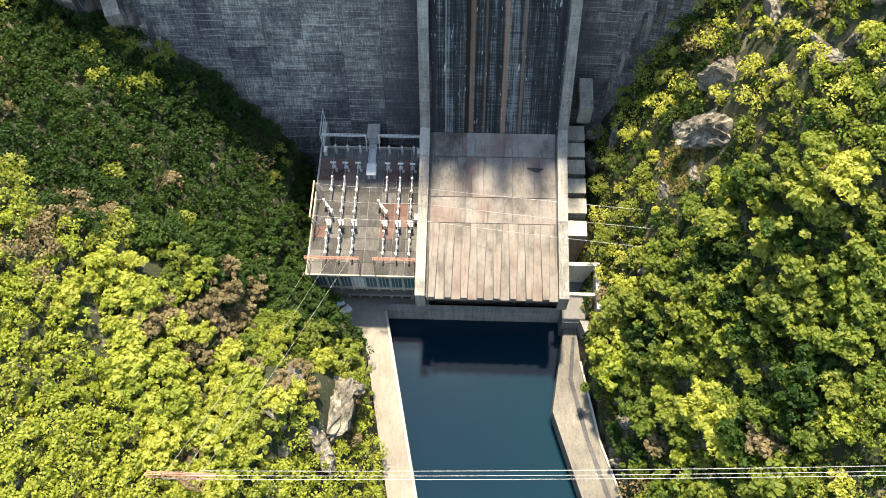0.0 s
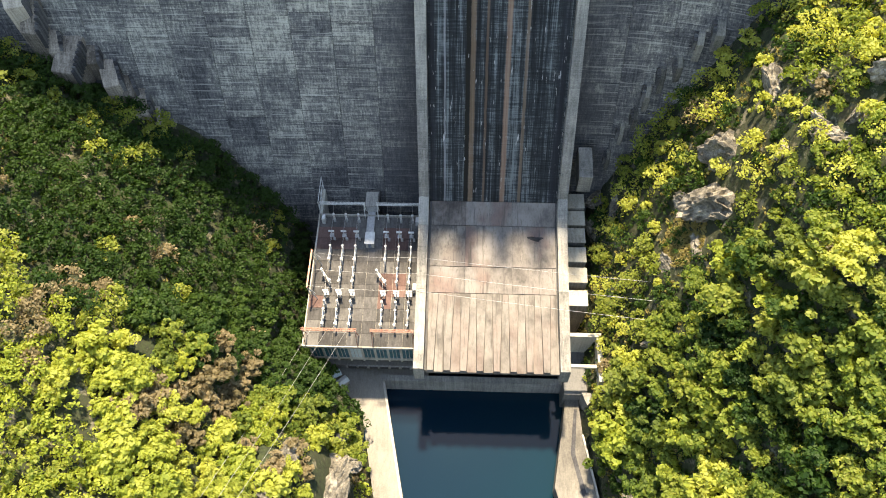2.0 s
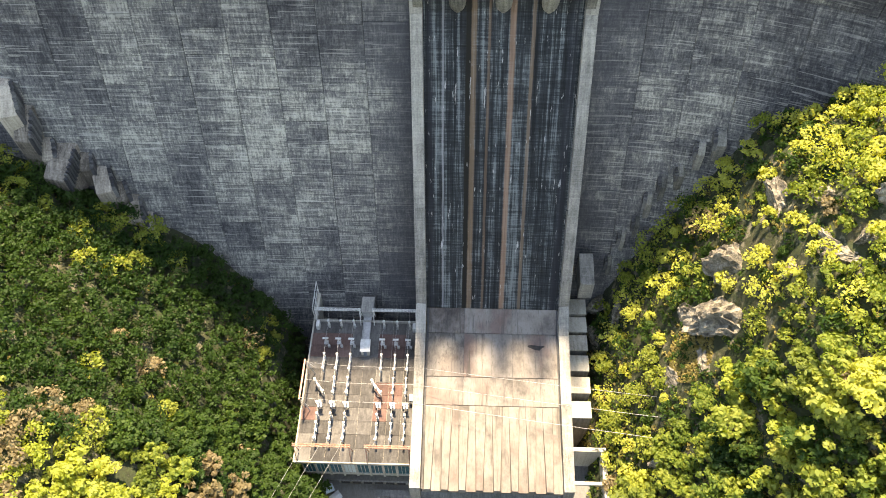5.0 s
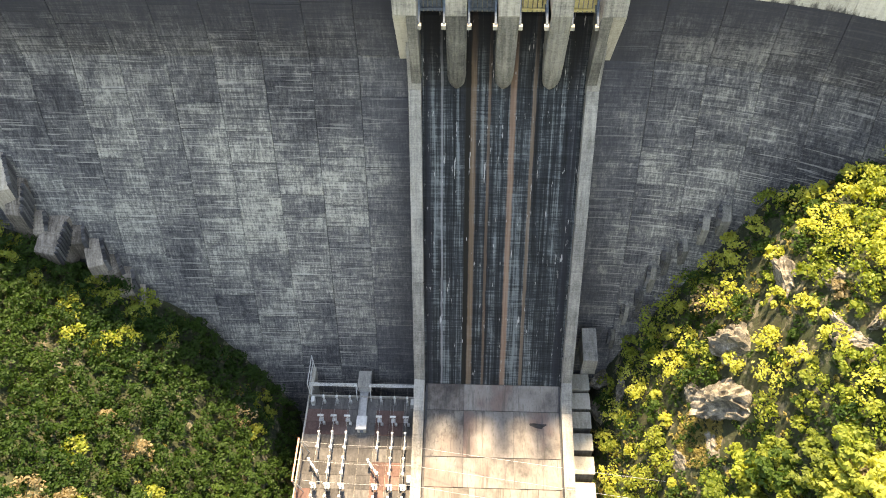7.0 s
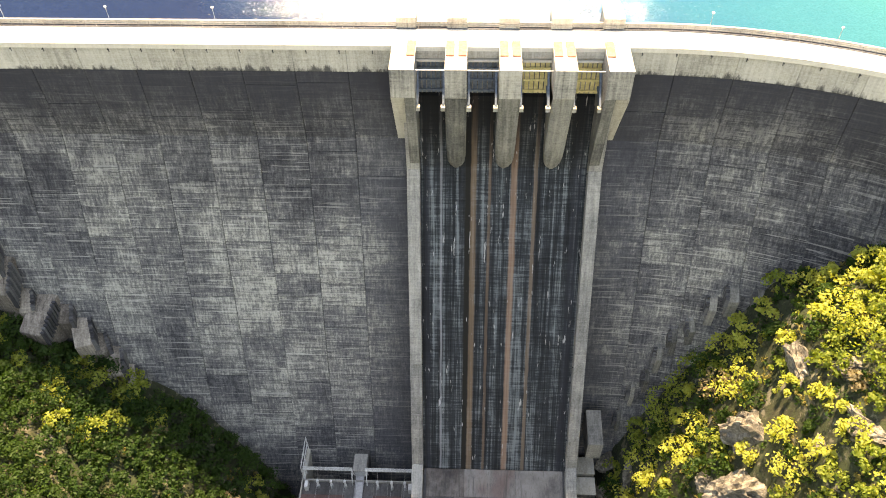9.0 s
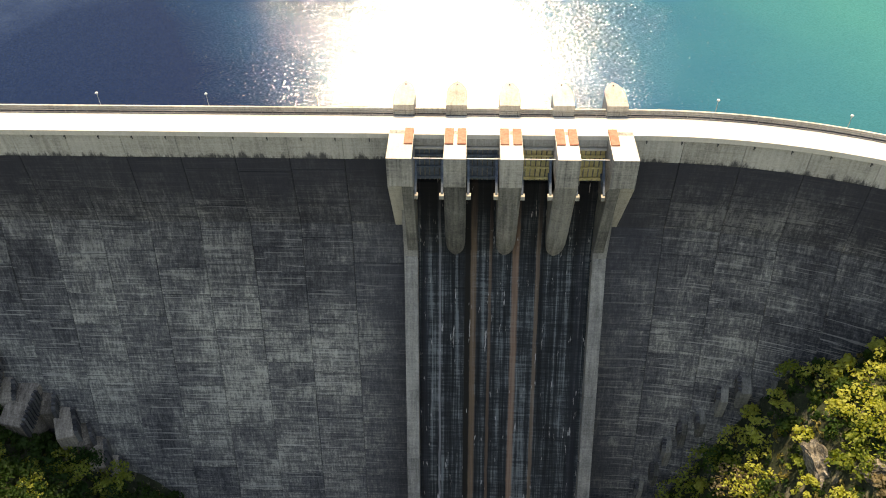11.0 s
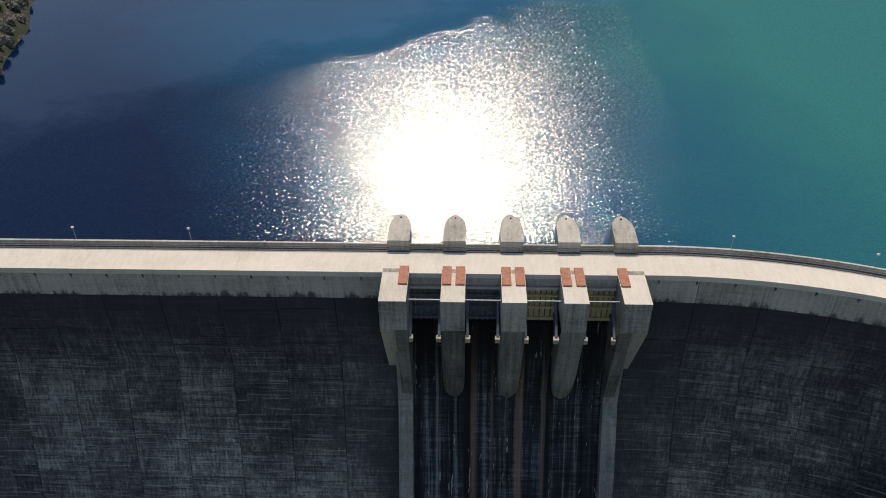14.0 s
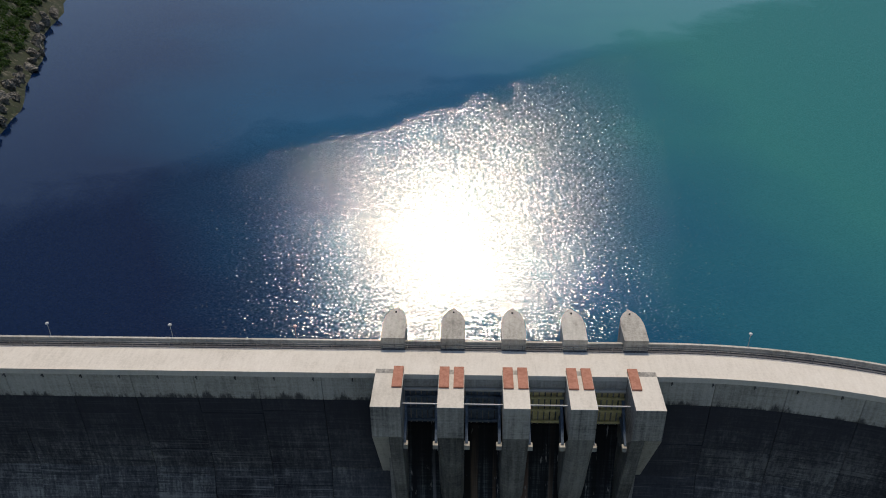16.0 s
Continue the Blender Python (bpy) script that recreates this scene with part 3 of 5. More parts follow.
# ---- spillway ----
def spillway():
    root = tagged(empty("spillway_chute", (CX, 126, 8)), "dark water-stained concrete spillway chute with rust runs", "spillway", kind="structure")
    off = (-CX, -126, -8)
    prof = [(166.5, 98.0), (164.5, 99.0), (163.0, 97.5), (161.8, 91), (160.1, 81.5)]
    prof += [(chute_y(z), z) for z in (60, 40, 24, 17)]
    prof += [(126.6, 13.0)]
    back = [(130, 5), (168, 5)]
    bm = bmesh.new()
    prism(bm, prof + back, 'x', CX - 18.2, CX + 18.2)
    part("chute_face", bm, M['chute'], root).location = off
    # apron slabs: three across in three courses, then the fluted lip
    course = [(126.5, 12.9, 120.5, 10.3), (120.4, 10.25, 108.6, 8.9), (108.5, 8.85, 101.2, 8.0)]
    xs = [(-7.6, 1.6), (1.68, 14.1), (14.18, 25.6)]
    prof2 = [(126.6, 12.6), (120.5, 10.0), (108.6, 8.6), (101, 7.4), (80.9, 4.9), (80.9, 3.4), (101, 3.0), (130, 3)]
    bm = bmesh.new()
    prism(bm, prof2, 'x', -8.2, 26.2)
    part("apron_bed", bm, M['joint'], root).location = off
    for y0, z0, y1, z1 in course:
        for a, b in xs:
            bm = bmesh.new()
            prism(bm, [(y0, z0), (y1 + 0.06, z1), (y1 + 0.06, z1 - 0.6), (y0, z0 - 0.6)], 'x', a, b)
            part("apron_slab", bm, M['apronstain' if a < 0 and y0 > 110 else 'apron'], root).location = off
    n = 8
    w = 33.2 / n
    for i in range(n):
        a = -7.6 + w * i
        for side in range(2):
            # a flat strip, and beside it a sunken tapering flute
            bm = bmesh.new()
            if side == 0:
                top = [(a + 0.03, a + w * 0.62), (a + w * 0.10, a + w * 0.46)]
                zz = (8.0, 7.0)
            else:
                top = [(a + w * 0.64, a + w - 0.03), (a + w * 0.50, a + w + w * 0.06)]
                zz = (7.96, 5.9)
            (p, q), (r, s) = top
            v = [bm.verts.new(c) for c in ((p, 101.1, zz[0]), (q, 101.1, zz[0]), (s, 80.2, zz[1]), (r, 80.2, zz[1]),
                                           (p, 101.1, 7.0), (q, 101.1, 7.0), (s + (0.35 if side == 0 else 0), 80.2, 5.0), (r - (0.35 if side == 0 else 0), 80.2, 5.0))]
            for f in ((0, 1, 2, 3), (7, 6, 5, 4), (0, 4, 5, 1), (1, 5, 6, 2), (2, 6, 7, 3), (3, 7, 4, 0)):
                bm.faces.new([v[k] for k in f])
            part("lip_tooth" if side == 0 else "lip_flute", bm, M['lip'], root).location = off
    # broken hole in the apron: a flat black sheet stands in for its shaded depth
    bm = bmesh.new()
    ring = [bm.verts.new((20.3 + 1.9 * math.cos(t) * (1 + 0.3 * math.sin(3 * t)), 116.9 + 0.75 * math.sin(t) * (1 + 0.35 * math.cos(2.3 * t)), 9.93 + 0.11 * 0.75 * math.sin(t))) for t in [k * math.tau / 18 for k in range(18)]]
    bm.faces.new(ring)
    part("scour_hole", bm, M['black'], root, "flat black sheet for the shaded depth of a scoured hole").location = off
    # guide walls
    for s in (-1, 1):
        inner0, inner1 = CX + s * 17.5, CX + s * 16.9
        outer0, outer1 = CX + s * 20.2, CX + s * 19.4
        line = [(158.2, 100, 2.4), (chute_y(81.5) - 2.2, 82.6, 0), (chute_y(40) - 2.2, 41.1, 0), (chute_y(22) - 2.2, 23.1, 0), (126.0, 15.6, 0), (119, 12.6, 0), (101, 10.4, 0), (79.8, 8.6, 0)]
        for k in range(len(line) - 1):
            (ya, za, _), (yb, zb, _) = line[k], line[k + 1]
            fa, fb = (160 - ya) / 80, (160 - yb) / 80
            bm = bmesh.new()
            lo_a, lo_b = za - 9, zb - 7
            vs = []
            for y, z, lo, f in ((ya, za, lo_a, fa), (yb + 0.04, zb, lo_b, fb)):
                xi, xo = inner0 + (inner1 - inner0) * f, outer0 + (outer1 - outer0) * f
                vs += [bm.verts.new(c) for c in ((xi, y, z), (xo, y, z), (xo, y + (6 if k < 4 else 0), lo), (xi, y + (6 if k < 4 else 0), lo))]
            for f in ((0, 1, 2, 3), (7, 6, 5, 4), (0, 4, 5, 1), (1, 5, 6, 2), (2, 6, 7, 3), (3, 7, 4, 0)):
                bm.faces.new([vs[q] for q in f])
            part("guide_wall", bm, M['guide'], root, "pale concrete guide wall").location = off


spillway()


def pier(cx, half, kind):
    """A spillway pier: head slab, tapering shaft, and for the middle ones a rounded nose on the chute."""
    root = tagged(empty("spillway_pier", (cx, 160, CREST)), "pale concrete spillway pier with rust-red hatch plates on top" , "pier", group="spillway piers")
    off = (-cx, -160, -CREST)
    a, b = (cx - half, cx + half)
    bm = bmesh.new()
    prism(bm, [(153.4, CREST + 0.02), (166.5, CREST + 0.02 - 0.03), (166.5, 96), (160, 96), (153.4, 103.9)], 'x', a, b)
    bmesh.ops.bevel(bm, geom=[e for e in bm.edges if all(abs(v.co.y - 153.4) < .01 for v in e.verts)], offset=0.08, segments=1, affect='EDGES')
    part("head", bm, M['pier'], root).location = off
    bm = boxes((a + 0.02, b - 0.02, 153.42, 161.0, CREST + 0.022, CREST + 0.06))
    part("top_slab", bm, M['road'], root).location = off
    if kind == 0:
        # rounded nose sinking into the chute
        bm = bmesh.new()
        lev = [(103.9, 153.45, half), (96, 155.0, half), (90, 156.4, half * 0.98), (86, 157.6, half * 0.95), (83.6, 158.5, half * 0.84), (82.3, 159.2, half * 0.66), (81.4, 159.9, half * 0.36)]
        rings = []
        for z, yf, h in lev:
            rings.append([bm.verts.new((cx + h * u, yf + (0.9 * abs(u) ** 3 if z < 100 else 0), z)) for u in (-1, -0.75, -0.4, 0, 0.4, 0.75, 1)]
                         + [bm.verts.new((cx + h, 164, z)), bm.verts.new((cx - h, 164, z))])
        for r0, r1 in zip(rings, rings[1:]):
            for i in range(9):
                j = (i + 1) % 9
                bm.faces.new((r0[i], r0[j], r1[j], r1[i]))
        bm.faces.new(rings[0][::-1])
        bm.faces.new(rings[-1])
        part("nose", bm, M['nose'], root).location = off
    else:
        # corbelled end pier that runs into the guide wall
        bm = bmesh.new()
        prism(bm, [(153.42, 103.9), (161.5, 103.9), (161.5, 87.8)], 'x', *((a, b - 2.0) if kind < 0 else (a + 2.0, b)))
        part("corbel", bm, M['clean'], root).location = off
        bm = bmesh.new()
        prism(bm, [(153.46, 103.9), (162, 103.9), (162, 84), (158.0, 84.0)], 'x', *((b - 2.0, b - 0.02) if kind < 0 else (a + 0.02, a + 2.0)))
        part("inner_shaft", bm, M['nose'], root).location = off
    # hatch plates
    spots = [(cx - half + 0.1, cx - half + 1.65), (cx + half - 1.65, cx + half - 0.1)]
    if kind < 0:
        spots = spots[1:]
    if kind > 0:
        spots = spots[:1]
    for p, q in spots:
        part("hatch_plate", boxes((p, q, 157.7, 162.5, CREST + 0.064, CREST + 0.36), bevel=0.03), M['rust'], root, "rust-red steel hatch plate").location = off
    # upstream cutwater turret rising above the road
    bm = bmesh.new()
    out = [(cx - 1.95, 167.2), (cx + 1.95, 167.2)] + [(cx + 1.95 * u, y) for u, y in ((1, 171.5), (0.86, 173.3), (0.55, 174.6), (0, 175.7), (-0.55, 174.6), (-0.86, 173.3), (-1, 171.5))]
    prism(bm, out, 'z', 96.0, CREST + 2.2)
    part("cutwater", bm, M['clean'], root, "pale bow-shaped cutwater").location = off
    part("vent", rods(0.16, ((cx, 174.3, CREST + 2.2), (cx, 174.3, CREST + 2.4)), sides=10), M['black'], root).location = off


for i, cx in enumerate((CX - 19.65, CX - 9.9, CX, CX + 9.9, CX + 19.65)):
    pier(cx, 2.25 if i in (0, 4) else 2.0, -1 if i == 0 else 1 if i == 4 else 0)


def gate(cx, half, mat, label):
    root = tagged(empty("spillway_gate", (cx, 160, 100)), label, "sluice gate", group="spillway gates")
    off = (-cx, -160, -100)
    part("skin_plate", boxes((cx - half, cx + half, 161.6, 161.9, 99.4, 106.9)), mat, root).location = off
    k = int(half * 2 / 0.85)
    for i in range(k + 1):
        x = cx - half + 0.12 + (2 * half - 0.24) * i / k
        part("rib", boxes((x - 0.08, x + 0.08, 161.2, 161.597, 99.6, 106.7)), M['pier'], root).location = off
    for z in (100.2, 102.6, 105.2):
        part("beam", boxes((cx - half, cx + half, 160.9, 161.195, z, z + 0.35)), mat, root).location = off
    for s in (-1, 1):
        x = cx + s * (half - 0.35)
        bm = bmesh.new()
        prism(bm, [(161.2, 105.4), (161.2, 104.8), (156.3, 100.0), (155.9, 100.5)], 'x', x - 0.22, x + 0.22)
        prism(bm, [(161.2, 101.4), (161.2, 100.9), (156.3, 99.9), (156.0, 100.3)], 'x', x - 0.2, x + 0.2)
        arm = part("arm", bm, M['bluegate'], root)
        arm.location = off
        part("trunnion", boxes((x - 0.5, x + 0.5, 155.4, 156.4, 99.4, 100.3), bevel=0.05), M['clean'], arm, "pale trunnion block")
    part("cross_pipe", rods(0.13, ((cx - half - 0.05, 156.9, 107.6), (cx + half + 0.05, 156.9, 107.6)), sides=8), M['galv'], root).location = off
    part("top_ledge", boxes((cx - half, cx + half, 160.6, 161.9, 106.92, 107.3)), M['road'], root).location = off
    # service bridge edge beam above the gate
    part("bridge_beam", boxes((cx - half - 0.02, cx + half + 0.02, 160.9, 162.3, 107.6, CREST - 0.92)), M['clean'], root).location = off


for i, s in enumerate((-1.5, -0.5, 0.5, 1.5)):
    gate(CX + s * 9.85, 2.82 if i in (0, 3) else 2.93, M['bluegate'] if i < 2 else M['ochregate'],
         "blue-grey steel radial gate" if i < 2 else "ochre steel radial gate")


def crest_lamp(x):
    root = tagged(empty("crest_lamp", (x, 168.0 - bend(x), CREST)), "slim white lamp post with a round head by the parapet", "street lamp", group="crest lamps")
    bm = bmesh.new()
    rod(bm, (0, 0.9, -1), (0, 0.9, 2.9), 0.07, 6, 0.05)
    part("pole", bm, M['galv'], root)
    bm = bmesh.new()
    bmesh.ops.create_uvsphere(bm, u_segments=10, v_segments=6, radius=0.32, matrix=Matrix.Translation((0, 0.9, 3.1)) @ Matrix.Diagonal((1, 1, 0.7, 1)))
    part("lamp_head", bm, M['white'], root, smooth=True)


for x in (-110.0, -89.2, -68.5, -47.8, -27.0, 46.6, 68.9, 90.0):
    crest_lamp(x)


# ---- powerhouse with the switchyard on its roof ----
def powerhouse():
    root = tagged(empty("powerhouse", (-24, 91, TERR)), "concrete powerhouse with a flat switchyard roof and teal windows", "powerhouse", kind="structure")
    off = (24, -91, -TERR)

    def put(name, bm, mat, label="", par=None):
        ob = part(name, bm, mat, par or root, label)
        ob.location = (0, 0, 0) if par else off
        return ob
    put("body", boxes((-38.6, -10.4, 90.2, 127.0, TERR - 8, DECK - 0.7)), M['guide'])
    put("roof_slab", boxes((-39.6, -10.3, 87.4, 127.2, DECK - 0.69, DECK - 0.16)), M['clean'])
    put("cornice", boxes((-39.8, -10.3, 87.1, 87.395, DECK - 0.75, DECK + 0.25)), M['clean'])
    put("roof_edge", boxes((-39.9, -39.605, 87.1, 136.0, DECK - 0.75, DECK + 0.35)), M['clean'])
    # facade: an upper wall with teal glazing between pilasters, a loading bay below
    put("upper_wall", boxes((-38.6, -10.4, 88.1, 90.19, -7.2, DECK - 0.72)), M['clean'])
    for i in range(8):
        x = -36.7 + i * 3.4
        pane = put("window", boxes((x - 1.35, x + 1.35, 87.98, 88.09, -5.2, 1.3)), M['teal'] if i != 3 else M['bluebox'], "teal glazed window")
        for k in range(1, 3):
            put("mullion", boxes((x - 1.35 + 0.9 * k - 0.06, x - 1.35 + 0.9 * k + 0.06, 87.9, 87.975, -5.2, 1.3)), M['clean'], par=pane)
        put("sill", boxes((x - 1.5, x + 1.5, 87.7, 88.09, -5.5, -5.21)), M['clean'], par=pane)
        put("pilaster", boxes((x + 1.45, x + 1.95, 87.75, 88.09, -7.2, DECK - 0.8)), M['clean'])
    put("ledge", boxes((-38.0, -10.4, 87.2, 90.19, -9.2, -8.6)), M['terrace'])
    put("loading_bay", boxes((-30.0, -12.0, 86.9, 87.19, -10.4, -8.7)), M['guide'])
    for i in range(6):
        # Black panels stand in for the shade inside the bay openings.
        put("bay_opening", boxes((-29.4 + i * 2.9, -27.2 + i * 2.9, 86.8, 86.895, -10.2, -9.0)), M['black'])
    # roof paving pieces
    for i in range(8):
        for j in range(11):
            x0, x1 = -39.5 + i * 3.64, -39.5 + (i + 1) * 3.64 - 0.06
            y0, y1 = 87.5 + j * 3.6, 87.5 + (j + 1) * 3.6 - 0.06
            red = (j in (8, 9) and i in (0, 1, 2, 5, 6)) or (j in (4, 5) and i in (5, 6)) or (j == 3 and i in (0, 5))
            put("deck_slab", boxes((x0, x1, y0, y1, DECK - 0.155, DECK)), M['redpaint'] if red else M['deck'])
    # transformer pits at the dam's foot; their shade is put into a black floor
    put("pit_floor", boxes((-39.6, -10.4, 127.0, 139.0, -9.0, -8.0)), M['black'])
    put("pit_wall", boxes((-39.9, -39.0, 127.25, 140.0, -9.0, DECK + 0.2)), M['clean'])
    put("pit_divider", boxes((-26.6, -23.2, 127.25, 138.0, -9.0, DECK)), M['deck'])
    put("pit_wall", boxes((-11.6, -10.4, 127.25, 140.0, -9.0, DECK + 0.2)), M['clean'])
    put("pit_screen", boxes((-39.5, -10.5, 126.9, 127.22, DECK + 0.003, DECK + 0.9)), M['guide'])


powerhouse()


def portal(name, label, x0, x1, y, top, mat, back=0.0, legs=True, lower=DECK):
    """A steel gantry: beam of chords and lacing, with raking legs."""
    root = tagged(empty(name, ((x0 + x1) / 2, y, lower)), label, "gantry", group="switchyard gantries")
    m, h = (x0 + x1) / 2, top - lower
    bm = bmesh.new()
    L = x1 - x0
    for dy in (-0.25, 0.25):
        for dz in (0, 0.5):
            rod(bm, (-L / 2, dy, h + dz - 0.5), (L / 2, dy, h + dz - 0.5), 0.09, 4)
    n = int(L / 1.0)
    for i in range(n):
        a, b = -L / 2 + L * i / n, -L / 2 + L * (i + 1) / n
        for dy in (-0.25, 0.25):
            rod(bm, (a, dy, h - 0.5 + 0.5 * (i % 2)), (b, dy, h - 0.5 * (i % 2)), 0.045, 4)
    part("beam", bm, mat, root)
    if legs:
        for x in (-L / 2 + 0.3, L / 2 - 0.3):
            for dy in (-1.5, 1.5):
                bm = bmesh.new()
                rod(bm, (x, 0, h - 0.3), (x, dy, 0), 0.13, 5)
                part("leg", bm, mat, root)
            bm = rods(0.06, ((x, -0.8, h * 0.45), (x, 0.8, h * 0.45)), sides=4)
            part("brace", bm, mat, root)
    return root


portal("line_gantry", "faded red steel line gantry on the switchyard roof", -39.2, -25.2, 88.9, 10.6, M['redsteel'])
portal("line_gantry", "faded red steel line gantry on the switchyard roof", -21.8, -8.6 - 2.2, 88.9, 10.6, M['redsteel'])
portal("bus_gantry", "pale steel portal over the transformer pit", -39.0, -26.4, 127.6, 9.4, M['white'])
portal("bus_gantry", "pale steel portal over the transformer pit", -23.3, -11.2, 127.6, 9.4, M['white'])


def side_gantry():
    root = tagged(empty("side_gantry", (-39.0, 106, DECK)), "red steel gantry along the edge of the switchyard", "gantry", group="switchyard gantries")
    part("beam", boxes((-0.2, 0.2, -5.6, 5.6, 7.2, 7.55)), M['redsteel'], root)
    for y in (-5.2, 5.2):
        for s in (-0.1, 1.6):
            part("leg", rods(0.13, ((0, y, 7.2), (s, y, 0)), sides=5), M['galv'], root)
    for y in (-5.4, 5.4):
        part("outrigger", rods(0.07, ((0, y, 7.3), (2.1, y - 0.8, 5.0)), sides=4), M['galv'], root)


side_gantry()


def pit_frame(x):
    root = tagged(empty("pit_frame", (x, 131.5, DECK)), "white steel post frame against the dam", "frame", group="pit frames")
    part("rail", rods(0.12, ((0, -4, 6.0), (0, 4.6, 6.2)), sides=5), M['white'], root)
    part("rail", rods(0.12, ((0, -4, 3.2), (0, 4.6, 3.4)), sides=5), M['white'], root)
    for y in (-3.9, 0.2, 4.4):
        part("post", rods(0.13, ((0, y, 0.1), (0, y, 6.1)), sides=5), M['white'], root)


pit_frame(-39.45)
pit_frame(-11.0)


def insulator(bm, x, y, z0, z1, r=0.16, sheds=5):
    rod(bm, (x, y, z0), (x, y, z1), r * 0.55, 6)
    for i in range(sheds):
        z = z0 + (z1 - z0) * (i + 0.5) / sheds
        rod(bm, (x, y, z - 0.05), (x, y, z + 0.05), r * 1.3, 7, r * 0.7)
    return bm


def breaker():
    root = tagged(empty("circuit_breaker", (0, 0, DECK)), "white high-voltage circuit breaker pole on a steel stand", "circuit breaker", group="switchyard breakers")
    part("stand", boxes((-0.45, -0.3, -0.45, -0.3, 0, 1.9), (0.3, 0.45, -0.45, -0.3, 0, 1.9), (-0.45, -0.3, 0.3, 0.45, 0, 1.9), (0.3, 0.45, 0.3, 0.45, 0, 1.9), (-0.55, 0.55, -0.55, 0.55, 1.9, 2.05)), M['galv'], root)
    part("insulator", insulator(bmesh.new(), 0, 0, 2.05, 3.8), M['porc'], root)
    bm = rods(0.3, ((-0.75, 0.1, 3.95), (0.75, 0.1, 3.95)), sides=10)
    part("interrupter", bm, M['white'], root)
    part("drive_box", boxes((0.35, 1.0, -0.9, -0.4, 0.6, 1.7), bevel=0.04), M['galv'], root)
    return root


def disconnector():
    root = tagged(empty("disconnector", (0, 0, DECK)), "long pale disconnector switch on porcelain posts", "switch", group="switchyard disconnectors")
    part("base_beam", boxes((-0.18, 0.18, -2.3, 2.3, 1.8, 2.05), (-0.12, 0.12, -1.9, -1.7, 0, 1.8), (-0.12, 0.12, 1.7, 1.9, 0, 1.8)), M['galv'], root)
    for y in (-2.0, 0, 2.0):
        part("insulator", insulator(bmesh.new(), 0, y, 2.05, 3.5), M['porc'], root)
    part("blade", rods(0.09, ((0, -2.2, 3.6), (0, 2.2, 3.6)), sides=6), M['white'], root)
    for y in (-2.05, 2.05):
        part("clamp", boxes((-0.3, 0.3, y - 0.25, y + 0.25, 3.5, 3.8), bevel=0.03), M['white'], root)
    return root


def transformer_post():
    root = tagged(empty("current_transformer", (0, 0, DECK)), "slender current transformer with a white head", "transformer", group="switchyard transformers")
    part("stand", boxes((-0.3, 0.3, -0.3, 0.3, 0, 1.6), bevel=0.03), M['galv'], root)
    part("insulator", insulator(bmesh.new(), 0, 0, 1.6, 3.4, 0.22), M['porc'], root)
    bm = bmesh.new()
    rod(bm, (0, -0.3, 3.65), (0, 0.3, 3.65), 0.33, 10)
    part("head", bm, M['white'], root)
    return root


PHASES = (-35.2, -31.8, -28.3, -20.1, -16.5, -13.2)
b0, d0, c0 = breaker(), disconnector(), transformer_post()
first = {"b": True, "d": True, "c": True}


def place(key, proto, x, y, turn=0):
    if first[key]:
        proto.matrix_basis = pose(x, y, DECK, 0, 0, turn)
        first[key] = False
    else:
        copy_thing(proto, pose(x, y, DECK, 0, 0, turn))


for n, x in enumerate(PHASES):
    place("c", c0, x, 125.3)
    place("b", b0, x, 119.6)
    place("d", d0, x + 0.1, 113.3)
    if n not in (0, 3):
        place("d", d0, x + 0.1, 106.6)
    place("b", b0, x + 0.4, 101.6, 180)
    place("c", c0, x + 0.3, 98.6)
    place("d", d0, x + 0.35, 94.2)
for x in (-35.4, -20.6):
    place("d", d0, x, 106.4, 38)


def conductor(pts, label, r=0.03, group="switchyard conductors", name="conductor"):
    """A sagging wire through the given points."""
    cu = bpy.data.curves.new(name, 'CURVE')
    cu.dimensions, cu.bevel_depth, cu.bevel_resolution = '3D', r, 1
    for a, b, sag in pts:
        sp = cu.splines.new('POLY')
        n = 16
        sp.points.add(n)
        for i in range(n + 1):
            s = i / n
            p = Vector(a).lerp(Vector(b), s)
            sp.points[i].co = (p.x, p.y, p.z - 4 * sag * s * (1 - s), 1)
    cu.materials.append(M['cable'])
    ob = new(name, cu)
    tagged(ob, label, "cable", group=group)
    return ob


for x in PHASES:
    conductor([((x, 127.6, 9.0), (x, 125.3, DECK + 3.9), 0.6), ((x, 125.3, DECK + 3.9), (x, 119.7, DECK + 4.2), 0.4), ((x, 119.5, DECK + 4.2), (x + 0.1, 115.6, DECK + 3.7), 0.2),
               ((x + 0.1, 111.0, DECK + 3.7), (x + 0.1, 108.9, DECK + 3.7), 0.1), ((x + 0.1, 104.4, DECK + 3.7), (x + 0.4, 101.6, DECK + 4.1), 0.3),
               ((x + 0.4, 101.5, DECK + 4.1), (x + 0.3, 96.5, DECK + 3.7), 0.3), ((x + 0.35, 92.0, DECK + 3.7), (x + 0.3, 88.9, 10.2), 0.4)],
              "thin bare conductor linking the switchgear")
for y in (110.8, 106.0, 101.0):
    conductor([((-38.9, y, 10.7), (-11, y - 0.6, 10.4), 1.0)], "bare busbar wire stretched over the switchyard")
    conductor([((-11, y - 0.6, 10.4), (96, y - 22.5, 31 + (y - 100) * 0.2), 1.0)], "bare power line crossing above the spillway", 0.04, "power lines", "power_line")


